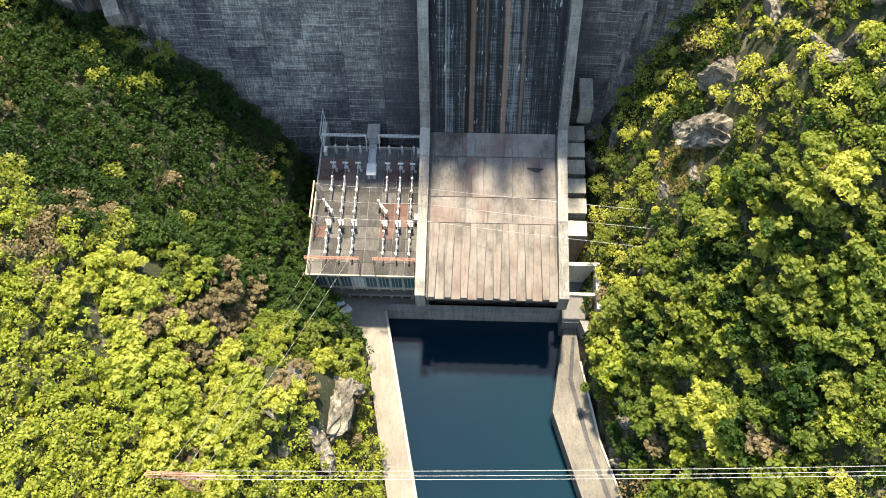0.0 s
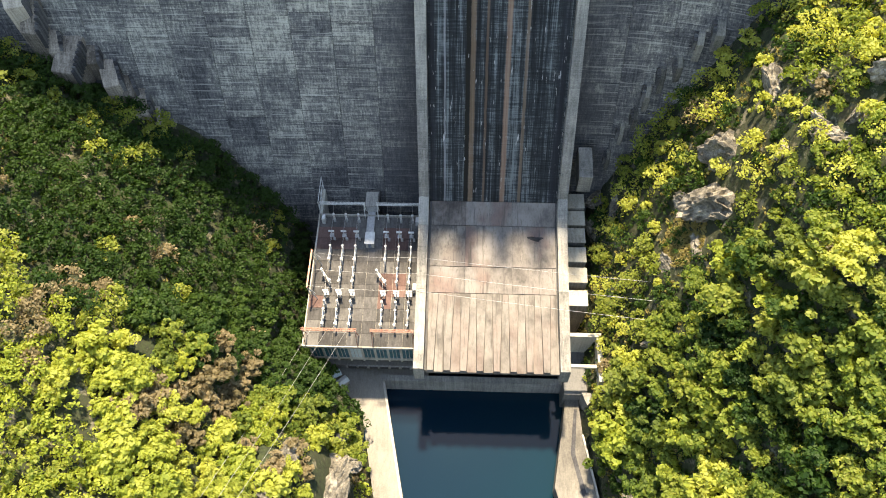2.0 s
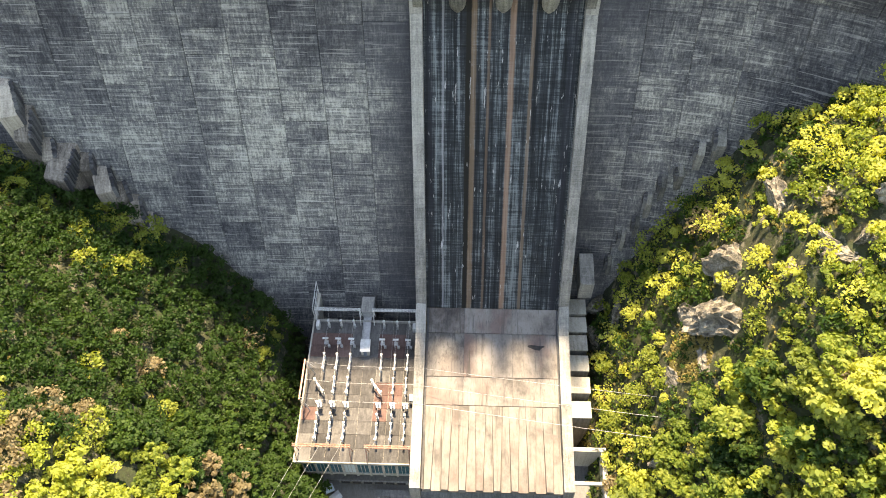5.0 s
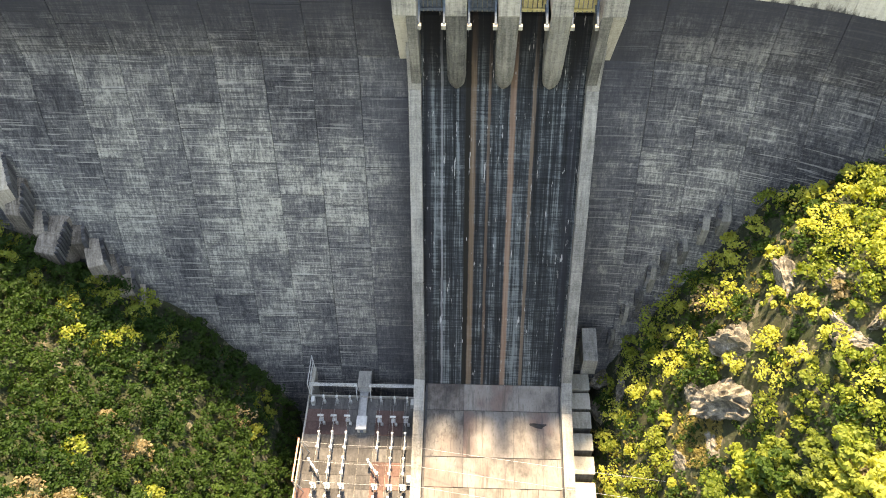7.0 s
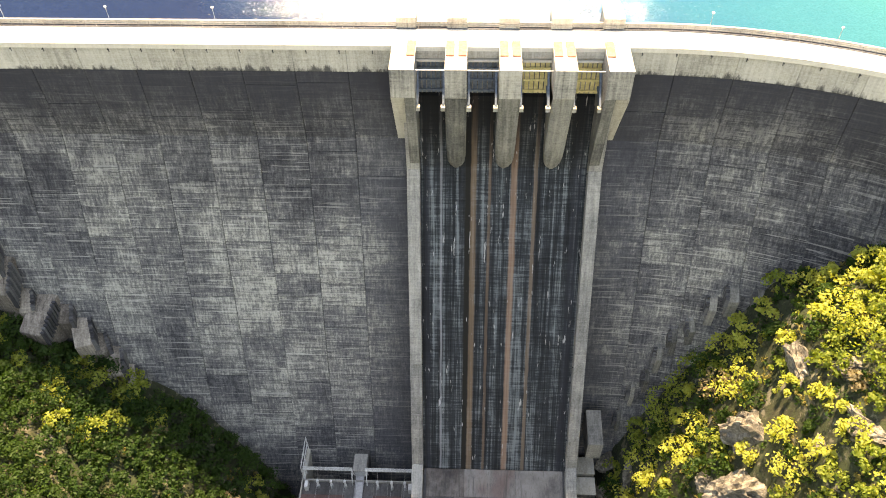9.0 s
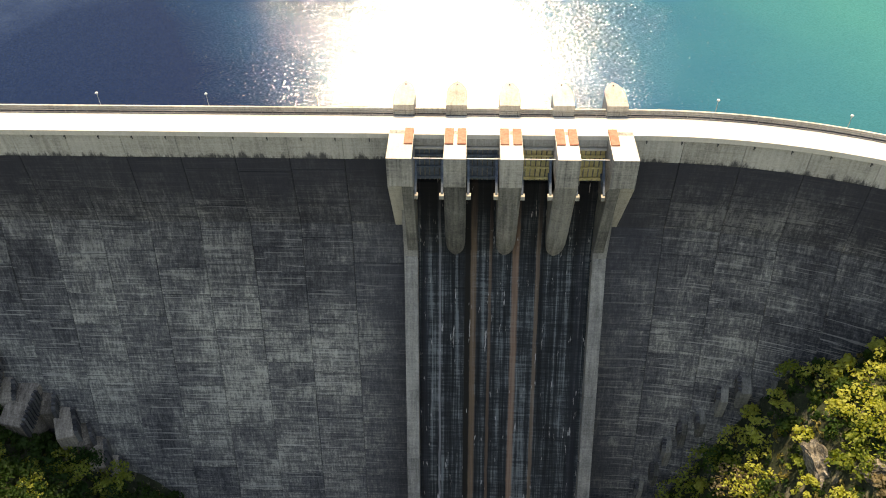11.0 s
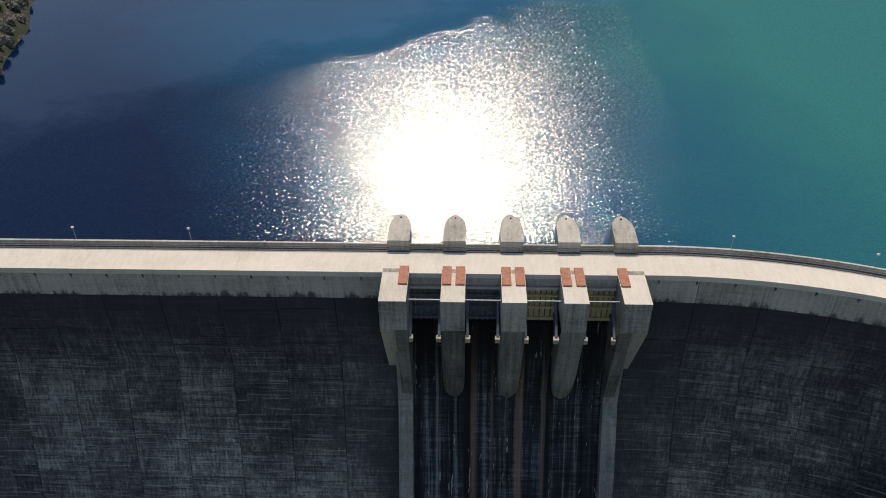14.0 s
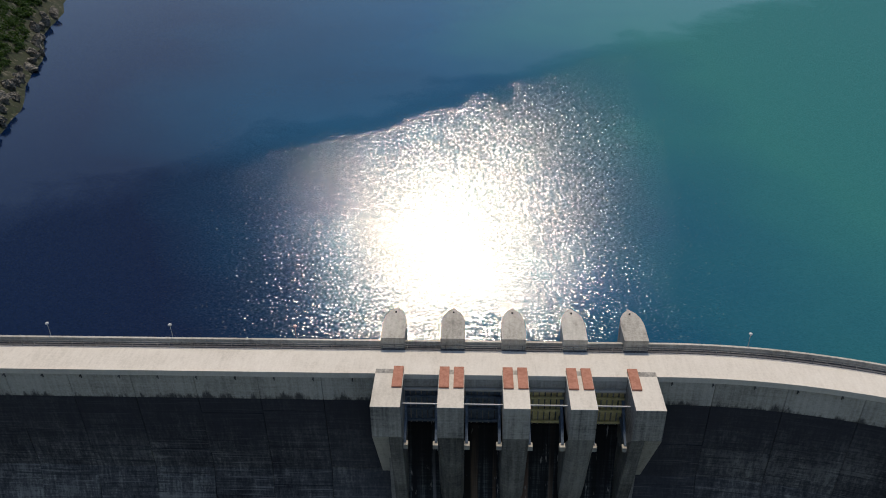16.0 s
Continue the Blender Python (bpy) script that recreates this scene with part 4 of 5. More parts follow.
def control_hut():
    root = tagged(empty("control_hut", (-24.6, 118.5, DECK)), "small white-roofed hut at the head of a raised walkway", "hut")
    part("wall", boxes((-1.1, 1.1, -1.6, 1.6, 0, 2.5), bevel=0.04), M['clean'], root)
    part("roof", boxes((-1.35, 1.35, -1.9, 1.9, 2.5, 2.75), bevel=0.05), M['white'], root)
    part("door", boxes((-0.45, 0.45, -1.66, -1.605, 0.05, 2.05)), M['bluegate'], root)


control_hut()


def walkway_tower():
    root = tagged(empty("access_tower", (-24.9, 130.5, DECK)), "grey steel access tower between the transformer pits", "tower")
    part("cabin", boxes((-1.5, 1.5, -2.0, 2.4, 0.3, 3.4), bevel=0.06), M['galv'], root)
    part("roof", boxes((-1.7, 1.7, -2.2, 2.6, 3.4, 3.6)), M['guide'], root)
    part("footbridge", boxes((-1.0, 1.0, -9.6, -2.05, 0.25, 0.5)), M['galv'], root)
    for s in (-1, 1):
        part("rail", boxes((s * 1.0 - 0.04, s * 1.0 + 0.04, -9.6, -2.05, 0.51, 1.4)), M['galv'], root)


walkway_tower()
for x, y in ((-38.2, 125.2), (-11.9, 125.0), (-11.6, 104.0)):
    ob = tagged(empty("marshalling_cabinet", (x, y, DECK)), "white steel marshalling cabinet standing on the deck", "cabinet", group="switchyard cabinets")
    part("case", boxes((-0.45, 0.45, -0.9, 0.9, 0.1, 2.3), bevel=0.05), M['white'], ob)
    part("plinth", boxes((-0.4, 0.4, -0.8, 0.8, 0, 0.1)), M['guide'], ob)


# ---- pool walls and terraces ----
def quad_block(name, pts, z0, z1, mat, label, cat, root=None):
    bm = bmesh.new()
    prism(bm, pts, 'z', z0, z1)
    ob = part(name, bm, mat, root)
    if root is None:
        tagged(ob, label, cat, kind="structure")
    return ob


quad_block("terrace", [(-38.5, 95), (-8.0, 95), (-8.0, 86.2), (-20.6, 86.2), (-9.3, 34.2), (30, -150), (20, -150), (-16.2, 34), (-25.2, 76), (-32.5, 84), (-38.5, 89)],
           POOL - 6, TERR, M['terrace'], "pale concrete quay road beside the tailwater", "quay")
quad_block("quay_kerb", [(-20.6, 86.2), (-20.0, 86.2), (-8.6, 34.2), (30.6, -150), (30.0, -150), (-9.3, 34.2)], POOL - 6, TERR + 0.35, M['clean'], "raised concrete kerb along the quay", "kerb")
quad_block("pool_sill", [(-20.6, 86.22), (31.5, 86.22), (31.5, 84.5), (-20.6, 84.5)], POOL - 6, TERR + 1.2, M['guide'], "grey concrete sill across the head of the pool", "sill")
quad_block("underface", [(-10.2, 92), (28.2, 92), (28.2, 89.5), (-10.2, 89.5)], POOL - 6, 3.6, M['guide'], "shaded concrete wall below the spillway lip", "wall")
quad_block("right_wall", [(30.6, 88), (30.0, 84), (25.8, 57.2), (32.5, 35.5), (80, -150), (92, -150), (42.5, 35.8), (37.8, 50), (33.6, 71), (32.6, 84), (33.2, 88)],
           POOL - 6, TERR + 0.6, M['terrace'], "pale concrete training wall and bank beside the pool", "wall")
quad_block("bank_ditch", [(31.6, 78), (30.2, 66), (33.9, 50), (38.3, 36), (42, 20), (43.6, 20), (39.7, 36), (35.1, 50), (31.4, 66), (32.4, 78)], TERR + 0.55, TERR + 0.62, M['joint'], "dark drainage channel along the bank", "ditch")
quad_block("bank_kerb", [(33.3, 71), (37.3, 50), (42.0, 35.8), (42.5, 35.8), (37.8, 50), (33.8, 71)], TERR + 0.61, TERR + 1.1, M['clean'], "pale kerb along the bank track", "kerb")


def side_chamber():
    root = tagged(empty("intake_chamber", (33.5, 86, -6)), "open concrete chamber beside the spillway lip", "chamber", kind="structure")
    off = (-33.5, -86, 6)

    def put(name, bm, mat):
        part(name, bm, mat, root).location = off
    put("back_wall", boxes((28.6, 37.6, 92.6, 93.6, -20, 1.5)), M['clean'])
    put("side_wall", boxes((36.4, 37.6, 80.5, 92.595, -20, 1.0)), M['clean'])
    put("floor", boxes((28.6, 36.395, 80.5, 92.595, -20, -9)), M['joint'])
    put("tie_beam", boxes((28.6, 36.395, 84.6, 85.4, -0.6, 0.2)), M['clean'])
    bm = bmesh.new()
    prism(bm, [(36.4, 80.4), (37.6, 80.4), (41.6, 78.2), (41.0, 77.2), (36.9, 79.2)], 'z', -16, -1.0)
    put("wing_wall", bm, M['clean'])
    bm = bmesh.new()
    prism(bm, [(33.0, 80.4), (36.38, 80.4), (36.8, 79.2), (34.2, 77.0)], 'z', -18, -7.0)
    put("apron_block", bm, M['guide'])


side_chamber()

for x, y, r, mat, lab in ((-33.0, 85.6, 28, 'bluebox', "pale blue sheet-metal shed on the quay"), (-30.8, 83.6, 40, 'white', "white sheet-roofed hut beside the quay road")):
    ob = tagged(empty("site_hut", (x, y, TERR)), lab, "hut", group="quay huts")
    ob.rotation_euler[2] = radians(r)
    part("wall", boxes((-1.3, 1.3, -0.9, 0.9, 0, 2.3)), M['clean'], ob)
    bm = bmesh.new()
    prism(bm, [(-1.1, 2.3), (1.1, 2.3), (1.1, 2.45), (0, 2.85), (-1.1, 2.45)], 'x', -1.5, 1.5)
    part("roof", bm, M[mat], ob)

# stepped buttress blocks between the guide wall and the right-hand slope
for i, (y, z) in enumerate(((131.5, 6.5), (126.5, 5.4), (121.5, 4.4), (115.6, 4.0), (109.6, 3.4), (103.4, 2.0))):
    ob = tagged(empty("buttress_block", (31.6, y, z)), "stained concrete buttress block beside the guide wall", "buttress", group="buttress blocks")
    part("block", boxes((-2.6, 2.9, -2.2, 2.2, -22, 0), bevel=0.12), M['guide'], ob)
    part("cap", boxes((-2.7, 3.0, -2.3, 2.3, 0.002, 0.35), bevel=0.06), M['clean'], ob)
ob = tagged(empty("thrust_block", (33.0, 133.6, 20)), "large pale concrete thrust block at the dam's foot", "concrete block")
bm = bmesh.new()
prism(bm, [(-3.9, 0.6), (4.6, 2.4), (4.6, -5), (-3.9, -6)], 'x', -1.7, 1.9)
part("block", bm, M['guide'], ob)


# ---- stepped blocks where the dam meets the slopes ----
def abutment_block(x, z, w, h, lean, side):
    z -= 0 if side > 0 else 1.5
    y = face_y(x, z)
    root = tagged(empty("abutment_block", (x, y, z)), "weathered pale concrete abutment block with a ribbed stair edge", "abutment", group="abutment blocks")
    root.rotation_euler[2] = radians(lean)
    k = 0.95 if side > 0 else 0.55
    w, h = w * k, h * k
    d = w * 1.25
    bm = bmesh.new()
    prism(bm, [(2.0, h), (-d * 0.1, h * 0.9), (-d, h * 0.1), (-d * 0.9, -h - 3), (2.0, -h - 3)], 'x', -w / 2, w / 2)
    bmesh.ops.bevel(bm, geom=bm.edges[:], offset=0.12, segments=1, affect='EDGES')
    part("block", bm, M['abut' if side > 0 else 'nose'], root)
    n = 9
    for i in range(n):
        f = i / n
        yy, zz = -d * f, h * (1.0 - 0.85 * f)
        # Dark step colour stands in for the shaded gaps between the ribs.
        part("step", boxes((side * (w / 2 + 0.45) - 0.43, side * (w / 2 + 0.45) + 0.45, yy - d / n * 0.55, yy + 0.06, zz - h * 0.9, zz + 0.25 + 0.3 * (i % 2))), M['joint'], root)


for x, z, w, h, lean in ((-107.6, 59.5, 4.6, 6.5, 14), (-104.6, 53, 4.4, 6.5, -8), (-102.0, 47, 3.0, 4, 8), (-98.0, 44.5, 6.2, 5.0, -14), (-93.6, 44.0, 2.8, 3.0, 6), (-90.8, 39.0, 4.2, 4.4, 18), (-87.6, 35.5, 3.0, 3.4, 26), (-84.6, 30.5, 3.8, 4.8, 10),
                         (-81.8, 25.5, 3.4, 4.6, 16), (-76.5, 18, 2.4, 4.5, -14), (-73.6, 15.5, 2.2, 4, 8), (-70, 11, 2.2, 4, 16)):
    abutment_block(x, z, w, h, lean, 1)
for x, z, w, h, lean in ((40.0, 18, 2.0, 4.5, 4), (42.5, 26, 2.0, 5, -5), (45.2, 31, 2.2, 5, 6), (47.3, 38, 2.6, 5.0, -4), (49.8, 43, 2.4, 5.0, 3), (53.0, 47, 3.0, 4, 12), (56.8, 53.5, 3.2, 4.5, -6),
                         (60.5, 57, 4.0, 4.2, -2), (66.0, 57.5, 3.0, 3.6, -8), (70.5, 60.5, 3.4, 3.6, -14), (74.5, 63.0, 3.2, 4.4, -14), (80.0, 68.0, 5.4, 4.4, -16), (87.0, 71.0, 4.6, 4.0, -22)):
    abutment_block(x, z, w, h, lean, -1)


# ---- the pylon on the left slope, with its lines across the river ----
def pylon():
    gz = ground_z(-47.5, 27.0)
    root = tagged(empty("pylon", (-47.5, 27.0, gz)), "rust-red lattice pylon standing among the trees", "pylon")
    h = 49.5 - gz
    bm = bmesh.new()
    for sx in (-1, 1):
        for sy in (-1, 1):
            rod(bm, (sx * 1.5, sy * 1.5, -1), (sx * 0.5, sy * 0.5, h), 0.1, 4)
    n = 8
    for i in range(n):
        f0, f1 = i / n, (i + 1) / n
        w0, w1 = 1.5 - f0, 1.5 - f1
        for sx, sy, tx, ty in ((-1, -1, 1, -1), (1, -1, 1, 1), (1, 1, -1, 1), (-1, 1, -1, -1)):
            rod(bm, (sx * w0, sy * w0, h * f0), (tx * w1, ty * w1, h * f1), 0.05, 4)
            rod(bm, (tx * w0, ty * w0, h * f0), (sx * w1, sy * w1, h * f1), 0.05, 4)
    part("mast", bm, M['redsteel'], root)
    bm = bmesh.new()
    for dy in (-0.5, 0.5):
        rod(bm, (-6.0, dy, h - 1.0), (6.5, dy, h - 1.0), 0.09, 4)
        rod(bm, (-6.0, dy * 0.3, h - 0.2), (6.5, dy * 0.3, h - 0.2), 0.07, 4)
    for i in range(14):
        x = -6 + i * 0.96
        rod(bm, (x, -0.5, h - 1), (x, 0.5, h - 1), 0.05, 4)
        rod(bm, (x, -0.5, h - 1), (x + 0.9, 0.5, h - 1), 0.05, 4)
    part("crossarm", bm, M['redsteel'], root)


pylon()
for i, x in enumerate((-36.5, -32.5, -27.5)):
    conductor([((x, 88.9, 10.6), (-50.5 + i * 3.2, 27.0, 48.3), 1.5)], "bare power line climbing to the pylon", 0.035, "power lines", "power_line")
for i, y in enumerate((26.3, 27.0, 27.9)):
    conductor([((-50.5 + i * 3.2, y, 48.6), (100, y + 3.4, 62), 3.0)], "bare power line crossing the river", 0.04, "power lines", "power_line")


# ---- rocks ----
def rock(x, y, s, seed, up=0.0, squash=(1, 1, 1), lab="bare pale limestone outcrop on the slope"):
    bm = bmesh.new()
    bmesh.ops.create_icosphere(bm, subdivisions=4, radius=1.0)
    o = Vector((seed * 3.1, seed * 1.7, seed))
    r3 = random.Random(seed)
    cuts = []
    for _ in range(14):
        n = Vector((r3.gauss(0, 1), r3.gauss(0, 1), r3.gauss(0, 0.8))).normalized()
        cuts.append((n, r3.uniform(0.45, 0.85)))
    for v in bm.verts:
        q = v.co * (1 + 0.4 * noise.noise(v.co * 1.2 + o) + 0.12 * noise.noise(v.co * 3.5 + o))
        for n, c in cuts:
            d = q.dot(n) - c
            if d > 0:
                q = q - n * d * 0.88
        crack = abs(noise.noise(Vector((v.co.x * 2.6, v.co.y * 2.6, v.co.z * 1.1)) + o))
        q = q * (1 - 0.22 * max(0.0, 0.3 - crack) / 0.3 + 0.09 * noise.noise(v.co * 5 + o) + 0.06 * noise.noise(v.co * 12 + o))
        v.co = Vector((q.x * squash[0], q.y * squash[1], q.z * squash[2])) * s * 1.25
    ob = part("rock_outcrop", bm, M['rock'])
    ob.location = (x, y, ground_z(x, y) + up)
    ob.rotation_euler = (0.3 * math.sin(seed), 0.3 * math.cos(seed * 2), seed)
    tagged(ob, lab, "rock", group="rock outcrops")


ROCKS = [(60.5, 118, 5.6), (57.5, 108.5, 6.4), (67, 125, 4.0), (72, 106, 4.2), (82, 112, 4.6), (55, 101, 3.4), (53, 113, 2.4), (40, 134, 3.6), (43, 128, 3.2), (38, 124, 2.6), (47, 84, 2.2), (44, 78, 2.4), (50, 100, 2.3), (72, 118, 3.2), (76, 108, 3.0),
         (80, 98, 2.6), (86, 116, 3.4), (66, 108, 2.2), (70, 88, 2.2), (40, 66, 2.3), (38.6, 72, 2.0), (41, 58, 2.2), (43, 52, 2.4), (54, 44, 2.4), (64, 38, 2.6), (48, 66, 1.8), (58, 72, 1.9), (84, 132, 3.6),
         (75, 80, 2.2), (42, 44, 1.9), (-27.5, 48, 5.2), (-30, 41.5, 4.6), (-28, 56, 4.6), (-36, 52, 4.0), (-38, 45, 3.4), (-37, 38, 2.6), (-29, 64, 2.4), (-43, 90, 1.9), (-70, 100, 1.5), (-90, 118, 1.8), (-48, 34, 1.8), (-60, 40, 1.6)]
for i, (x, y, s) in enumerate(ROCKS):
    rock(x, y, s * 0.95, i + 1, -0.6 * s, (0.78, 1.6, 0.95))
for i in range(26):
    y = 236 + i * 6.0
    x = -124 - max(0, y - 245) * 0.33 + 9 * noise.noise(Vector((y * 0.02, 1.0, 0))) + 1.2 * math.sin(i * 2.3)
    rock(x - 1.5, y, 1.6 + 0.7 * math.sin(i * 1.7) ** 2, 60 + i, 0.2, lab="grey boulder on the reservoir shore")


# ---- trees ----
def leaf_cloud(rng, centres, radii, per, size, flat=0.7):
    """Small leaf blades scattered over clumps, as verts and quads."""
    n = len(centres) * per
    c = np.repeat(np.array(centres), per, axis=0)
    r = np.repeat(np.array(radii), per)
    d = rng.normal(size=(n, 3))
    d[:, 2] += 0.25
    d /= np.linalg.norm(d, axis=1)[:, None]
    p = c + d * (r * (0.55 + 0.5 * rng.random(n)))[:, None] * np.array((1, 1, flat))
    nrm = d + rng.normal(size=(n, 3)) * 0.55
    nrm[:, 2] += 0.35
    nrm /= np.linalg.norm(nrm, axis=1)[:, None]
    t = np.cross(nrm, rng.normal(size=(n, 3)))
    t /= np.linalg.norm(t, axis=1)[:, None]
    b = np.cross(nrm, t)
    s = size * (0.6 + 0.8 * rng.random(n))[:, None]
    quad = np.stack([p - t * s, p + b * s * 0.6, p + t * s, p - b * s * 0.6], axis=1)
    return quad.reshape(-1, 3)


def quads_mesh(name, pts, mat):
    n = len(pts) // 4
    me = bpy.data.meshes.new(name)
    me.vertices.add(n * 4)
    me.vertices.foreach_set("co", pts.astype(np.float32).ravel())
    me.loops.add(n * 4)
    me.loops.foreach_set("vertex_index", np.arange(n * 4, dtype=np.int32))
    me.polygons.add(n)
    me.polygons.foreach_set("loop_start", np.arange(0, n * 4, 4, dtype=np.int32))
    me.polygons.foreach_set("loop_total", np.full(n, 4, dtype=np.int32))
    me.materials.append(mat)
    me.update(calc_edges=True)
    return me


def tree_kind(seed, mat, label, clumps=50, per=31):
    """A broadleaf tree about 6 m across: tapered trunk, limbs, and a ragged crown of leaf clumps."""
    rng = np.random.default_rng(seed)
    root = tagged(empty("tree", (0, 0, 0)), label, "tree", group="slope trees")
    lobes = [(rng.uniform(-1.5, 1.5), rng.uniform(-1.5, 1.5), rng.uniform(3.0, 5.2), rng.uniform(1.0, 1.7)) for _ in range(7)]
    lobes[0] = (0, 0, 5.2, 1.6)
    centres, radii = [], []
    for i in range(clumps):
        lx, ly, lz, lr = lobes[i % len(lobes)]
        d = rng.normal(size=3)
        d[2] = abs(d[2]) * 0.9 - 0.25
        d /= np.linalg.norm(d)
        centres.append((lx + d[0] * lr, ly + d[1] * lr, lz + d[2] * lr * 0.8))
        radii.append(rng.uniform(0.42, 0.8))
    crown = new("crown", quads_mesh("crown", leaf_cloud(rng, centres, radii, per, 0.29), mat))
    crown.parent = root
    bm = bmesh.new()
    rod(bm, (0, 0, -1.5), (0.1, 0, 2.2), 0.22, 7, 0.15)
    for lx, ly, lz, lr in lobes:
        rod(bm, (0.1, 0, 1.7 + 0.1 * lr), (lx * 0.8, ly * 0.8, lz), 0.11, 5, 0.03)
    part("trunk", bm, M['bark'], root)
    return root


# Two leaf colours with the slope's shade and sunlight painted in.
M['leafdeepshade'] = leaf_mat("deep green and shaded leaves", [(0.0, (0.006, 0.022, 0.004)), (0.5, (0.021, 0.058, 0.011)), (1.0, (0.07, 0.118, 0.022))], (1.2, 1.3, 0.6))
M['leafsunlit'] = leaf_mat("sunlit yellow leaves", [(0.0, (0.10, 0.16, 0.025)), (0.4, (0.26, 0.31, 0.05)), (1.0, (0.42, 0.43, 0.11))], (1.6, 1.5, 0.7))
GREEN = "yellow-green broadleaf tree with a ragged crown on the slope"
KINDS = {'l': [tree_kind(s, M['leafsunlit'], "yellow-green broadleaf tree with sunlight in its leaf colour") for s in (41, 42, 43)],
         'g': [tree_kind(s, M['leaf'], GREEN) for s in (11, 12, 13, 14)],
         'd': [tree_kind(s, M['leafdeepshade'], "deep green broadleaf tree with shade in its leaf colour") for s in (21, 22, 23)],
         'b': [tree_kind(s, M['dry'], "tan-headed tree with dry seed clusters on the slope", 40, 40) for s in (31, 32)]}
used = set()


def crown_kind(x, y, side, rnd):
    """Which kind of tree stands at a place; leaf colour carries the slope's shade and sunlight."""
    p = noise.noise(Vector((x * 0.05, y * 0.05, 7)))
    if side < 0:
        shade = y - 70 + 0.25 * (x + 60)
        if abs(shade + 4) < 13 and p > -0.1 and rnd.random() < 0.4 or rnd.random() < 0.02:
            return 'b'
        # Dark leaves paint the shaded part of the slope, light ones the sunlit.
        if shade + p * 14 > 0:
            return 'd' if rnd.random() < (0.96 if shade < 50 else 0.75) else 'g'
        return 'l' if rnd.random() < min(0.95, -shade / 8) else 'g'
    # Dark crowns in the low gaps stand in for shade between clumps.
    if rnd.random() < 0.1 or vigour(x, y) < 0.95 and rnd.random() < 0.3:
        return 'd'
    # More light leaves near the dam brighten the part it shades.
    if rnd.random() < (0.5 if y > 104 else 0.22):
        return 'l'
    return rnd.choice('bd') if rnd.random() < 0.09 else 'g'


def vigour(x, y):
    """How tall the wood stands at a place: clumps of big trees with low gaps between."""
    return 1.0 if x < 0 else 0.62 + 0.95 * min(1, max(0, 0.5 + 1.5 * noise.noise(Vector((x * 0.13, y * 0.13, 31)))))


def tree_spots(rnd, side, count, gap):
    out, cells, tries = [], {}, 0
    while len(out) < count and tries < 90000:
        tries += 1
        y = rnd.uniform(12, 152)
        x = rnd.uniform(-132, toe_left(y) - 1.6) if side < 0 else rnd.uniform(toe_right(y) + 2.0, 116)
        if any((x - rx) ** 2 + (y - ry) ** 2 < (rs * 0.75) ** 2 for rx, ry, rs in ROCKS):
            continue
        if side > 0 and (x < 38 and y > 76 or (x - 52.5) ** 2 + ((y - 104) * 0.6) ** 2 < 36 or noise.noise(Vector((x * 0.09, y * 0.09, 20))) > 0.55):
            continue
        if side < 0 and noise.noise(Vector((x * 0.09, y * 0.09, 21))) > 0.42:
            continue
        z = ground_z(x, y)
        if y > face_y(x, min(z, 109)) - 2.2 or z > 104:
            continue
        c = (int(x // gap), int(y // gap))
        if any((x - a) ** 2 + (y - b) ** 2 < gap * gap for i in (-1, 0, 1) for j in (-1, 0, 1) for a, b in cells.get((c[0] + i, c[1] + j), ())):
            continue
        cells.setdefault(c, []).append((x, y))
        out.append((x, y, z))
    return out


def far_wood(name, spots, mat, label, seed):
    """The rest of the wood, which nobody could count: joined crowns."""
    if not spots:
        return
    rng = np.random.default_rng(seed)
    cs, rs = [], []
    for x, y, z in spots:
        s = rng.uniform(0.75, 1.65) * vigour(x, y)
        for k in range(17):
            d = rng.normal(size=3)
            d[2] = abs(d[2])
            d /= np.linalg.norm(d)
            cs.append((x + d[0] * 1.9 * s, y + d[1] * 1.9 * s, z + (1.3 + d[2] * 2.3) * s))
            rs.append(rng.uniform(0.65, 1.05) * s)
    ob = new(name, quads_mesh(name, leaf_cloud(rng, cs, rs, 23, 0.335), mat))
    tagged(ob, label, "woodland", kind="stuff")


rnd = random.Random(5)
for side, near in ((-1, 150), (1, 145)):
    spots = tree_spots(rnd, side, 1300 if side > 0 else 950, 3.25 if side > 0 else 2.9)
    # single trees on the stretch nearest the pool, the rest as woodland
    spots.sort(key=lambda p: abs(p[0] - (-48 if side < 0 else 58)) + 0.7 * abs(p[1] - 62))
    rest = {'g': [], 'd': [], 'b': [], 'l': []}
    for n, (x, y, z) in enumerate(spots):
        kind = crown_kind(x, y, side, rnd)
        if n >= near:
            rest[kind].append((x, y, z))
            continue
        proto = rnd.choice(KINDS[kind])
        s = rnd.uniform(0.8, 1.6) if side < 0 else rnd.uniform(0.95, 1.55) * vigour(x, y)
        m = pose(x, y, z - 1.5 * s, rnd.uniform(-8, 8), rnd.uniform(-8, 8), rnd.uniform(0, 360))
        c = proto
        if proto.name not in used:
            used.add(proto.name)
            proto.matrix_basis = m
        else:
            c = copy_thing(proto, m)
        c.scale = (s, s, s * rnd.uniform(0.8, 1.0))
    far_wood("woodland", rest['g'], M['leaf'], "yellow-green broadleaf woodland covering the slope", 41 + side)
    far_wood("woodland", rest['l'], M['leafsunlit'], "yellow-green woodland with sunlight in its leaf colour", 71 + side)
    far_wood("woodland", rest['d'], M['leafdeepshade'], "deep green broadleaf woodland with shade in its leaf colour", 51 + side)
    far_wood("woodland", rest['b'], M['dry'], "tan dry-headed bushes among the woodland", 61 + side)


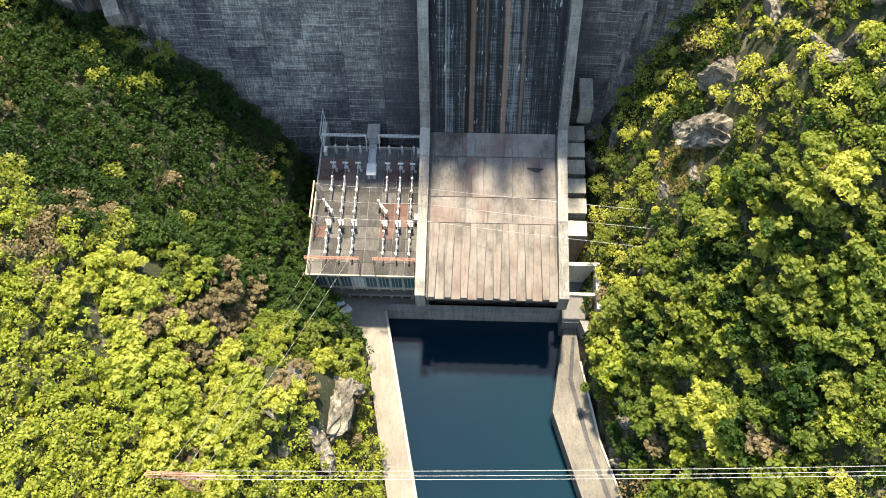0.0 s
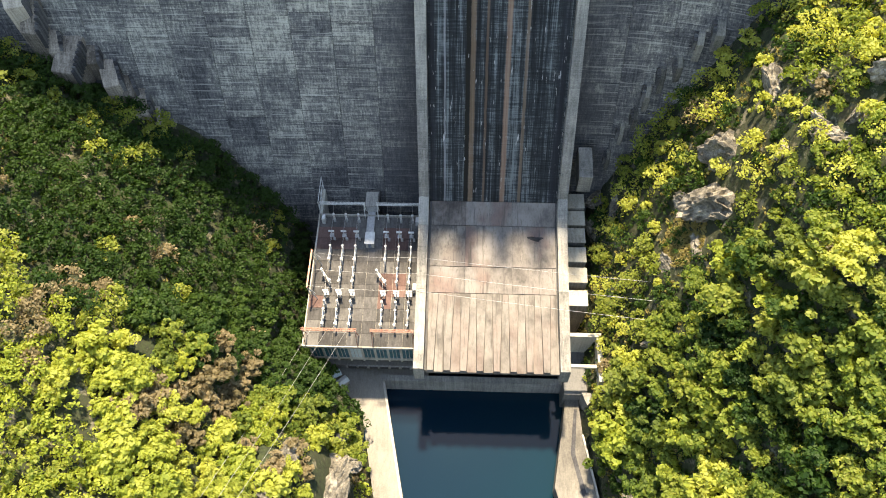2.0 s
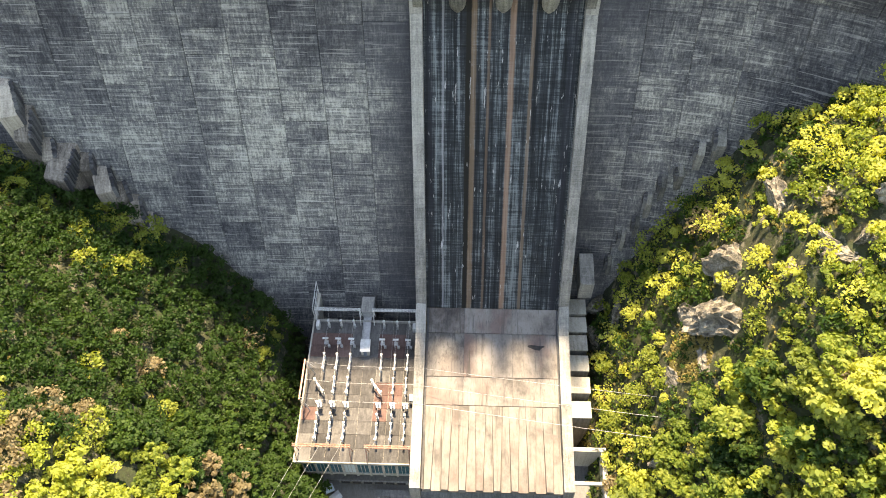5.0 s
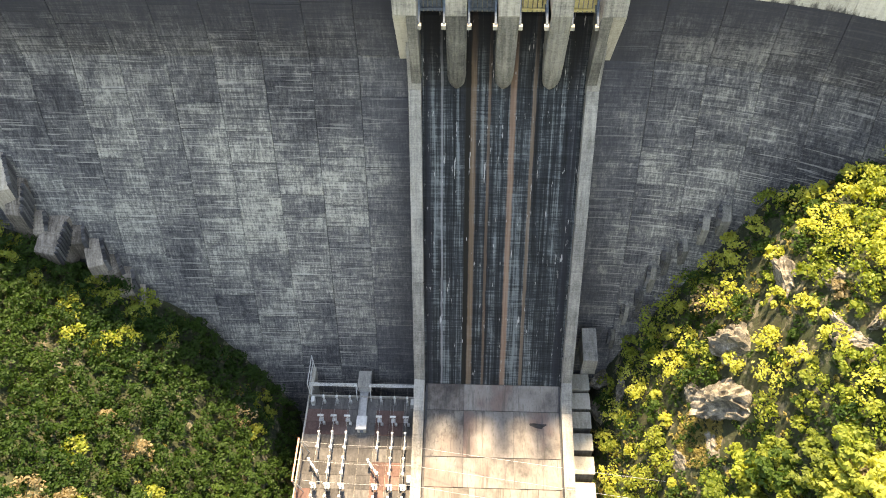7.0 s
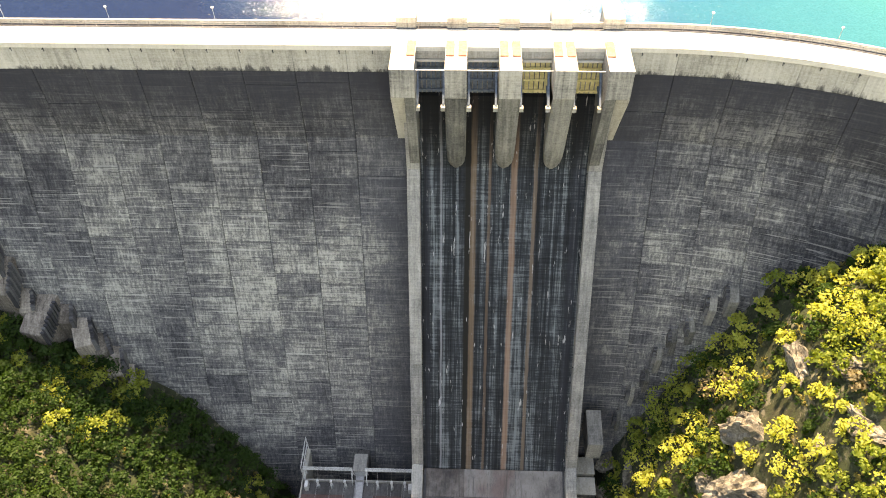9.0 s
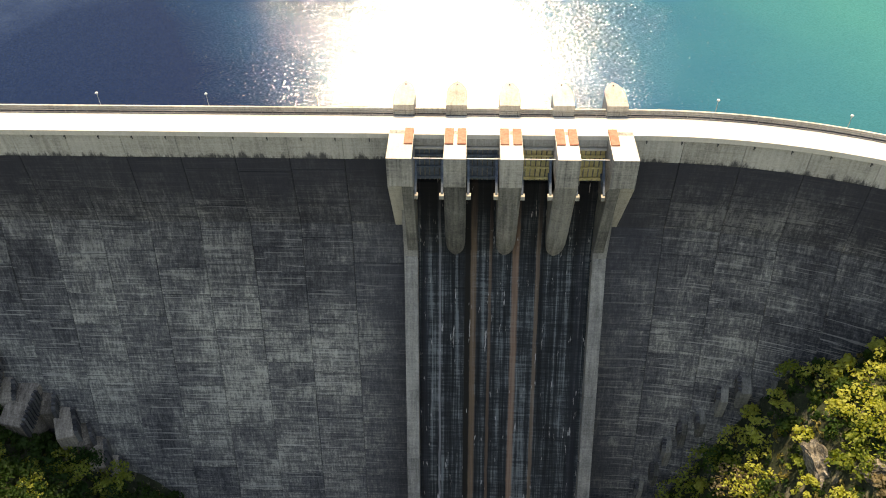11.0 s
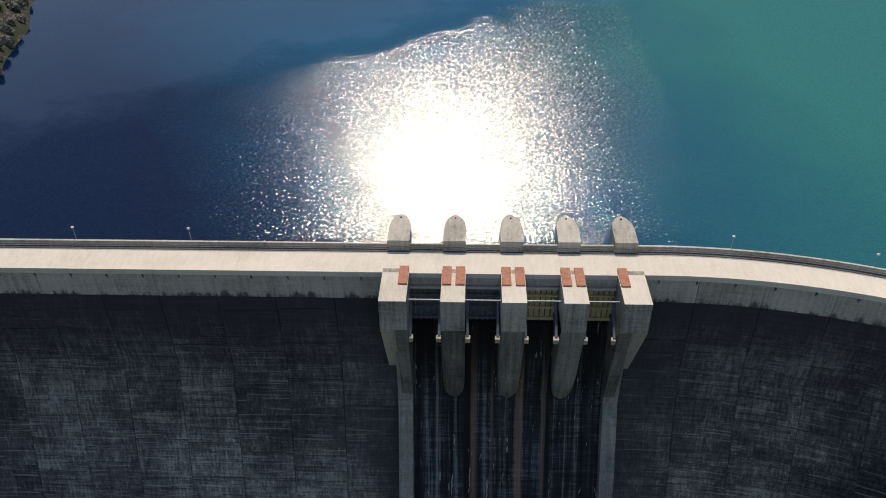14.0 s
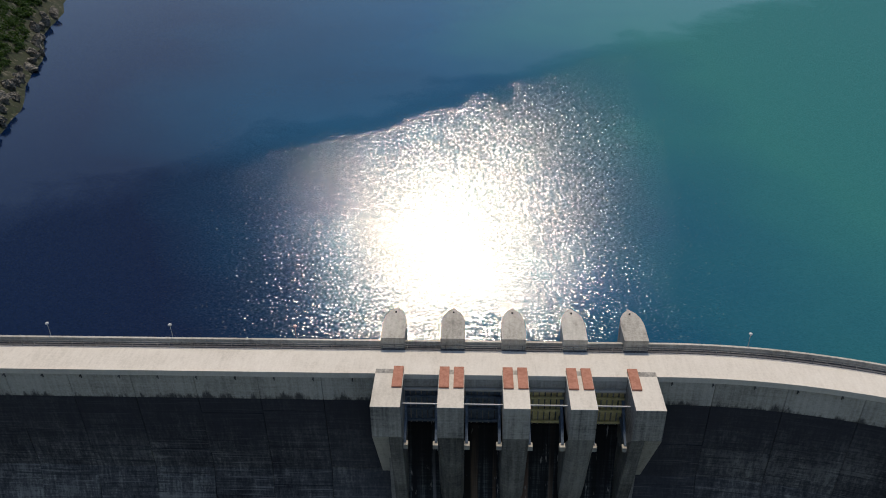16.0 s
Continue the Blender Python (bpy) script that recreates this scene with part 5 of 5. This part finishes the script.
# ---- undergrowth ----
def undergrowth(name, side, count, mat, size, rad, label, seed, per=17, band=(14, 152)):
    rng = np.random.default_rng(seed)
    r2 = random.Random(seed)
    cs, rs = [], []
    while len(cs) < count:
        y = r2.uniform(*band)
        x = r2.uniform(-130, toe_left(y) - 1.0) if side < 0 else r2.uniform(toe_right(y) + 1.2, 110)
        z = ground_z(x, y)
        if y > face_y(x, min(z, 109)) - 2.0:
            continue
        if noise.noise(Vector((x * 0.12, y * 0.12, seed))) < (-0.3 if side < 0 else -0.7):
            continue
        if any((x - rx) ** 2 + (y - ry) ** 2 < (rs0 * 0.8) ** 2 for rx, ry, rs0 in ROCKS):
            continue
        for k in range(3):
            cs.append((x + r2.uniform(-0.7, 0.7), y + r2.uniform(-0.7, 0.7), z + r2.uniform(0.1, 0.9) * rad))
            rs.append(rad * r2.uniform(0.5, 1.0))
    ob = new(name, quads_mesh(name, leaf_cloud(rng, cs, rs, per, size, 0.8), mat))
    tagged(ob, label, "undergrowth", kind="stuff")


# Left-hand scrub: shade in its colour beyond y 62, sunlight before it.
undergrowth("undergrowth", -1, 3600, M['leafdeepshade'], 0.22, 0.9, "low green scrub with shade in its leaf colour", 3, band=(62, 152))
undergrowth("undergrowth", -1, 1900, M['leafsunlit'], 0.22, 0.9, "low yellow-green scrub with sunlight in its leaf colour", 6, band=(14, 62))
# Dark scrub paints the shade between the right-hand crowns.
undergrowth("undergrowth", 1, 9000, M['leafdeepshade'], 0.33, 1.0, "low deep green scrub coloured dark for the shaded gaps", 4, 9)
undergrowth("undergrowth", 1, 2200, M['leaf'], 0.33, 1.0, "low yellow-green scrub covering the slope", 14, 9)
undergrowth("dry_grass", -1, 1500, M['grass'], 0.2, 0.5, "dry grass tufts between the trees", 8, 20)
undergrowth("dry_grass", 1, 5000, M['grass'], 0.26, 0.6, "dry grass tufts between the trees", 9, 10)


def shore_bushes():
    rng = np.random.default_rng(77)
    cs, rs = [], []
    for i in range(420):
        y = rng.uniform(240, 420)
        left = -124 - max(0, y - 245) * 0.33 + 9 * noise.noise(Vector((y * 0.02, 1.0, 0)))
        x = left - 5 - abs(rng.normal()) * 9
        cs.append((x, y, ground_z(x, y) + 1.0))
        rs.append(rng.uniform(0.9, 2.0))
    ob = new("shore_bushes", quads_mesh("shore_bushes", leaf_cloud(rng, cs, rs, 90, 0.35), M['leafdeepshade']))
    tagged(ob, "dark green bushes along the reservoir shore", "bushes", kind="stuff")


shore_bushes()


def grass_gully():
    rng = np.random.default_rng(90)
    cs, rs = [], []
    for i in range(700):
        a, r = rng.uniform(0, math.tau), math.sqrt(rng.random())
        x, y = 52.5 + 3.4 * r * math.cos(a), 104 + 6.5 * r * math.sin(a)
        cs.append((x, y, ground_z(x, y) + 0.15))
        rs.append(rng.uniform(0.3, 0.6))
    ob = new("dry_grass", quads_mesh("dry_grass", leaf_cloud(rng, cs, rs, 24, 0.2, 0.6), M['grass']))
    tagged(ob, "pale dry grass filling a gully between the trees", "grass", kind="stuff")


grass_gully()
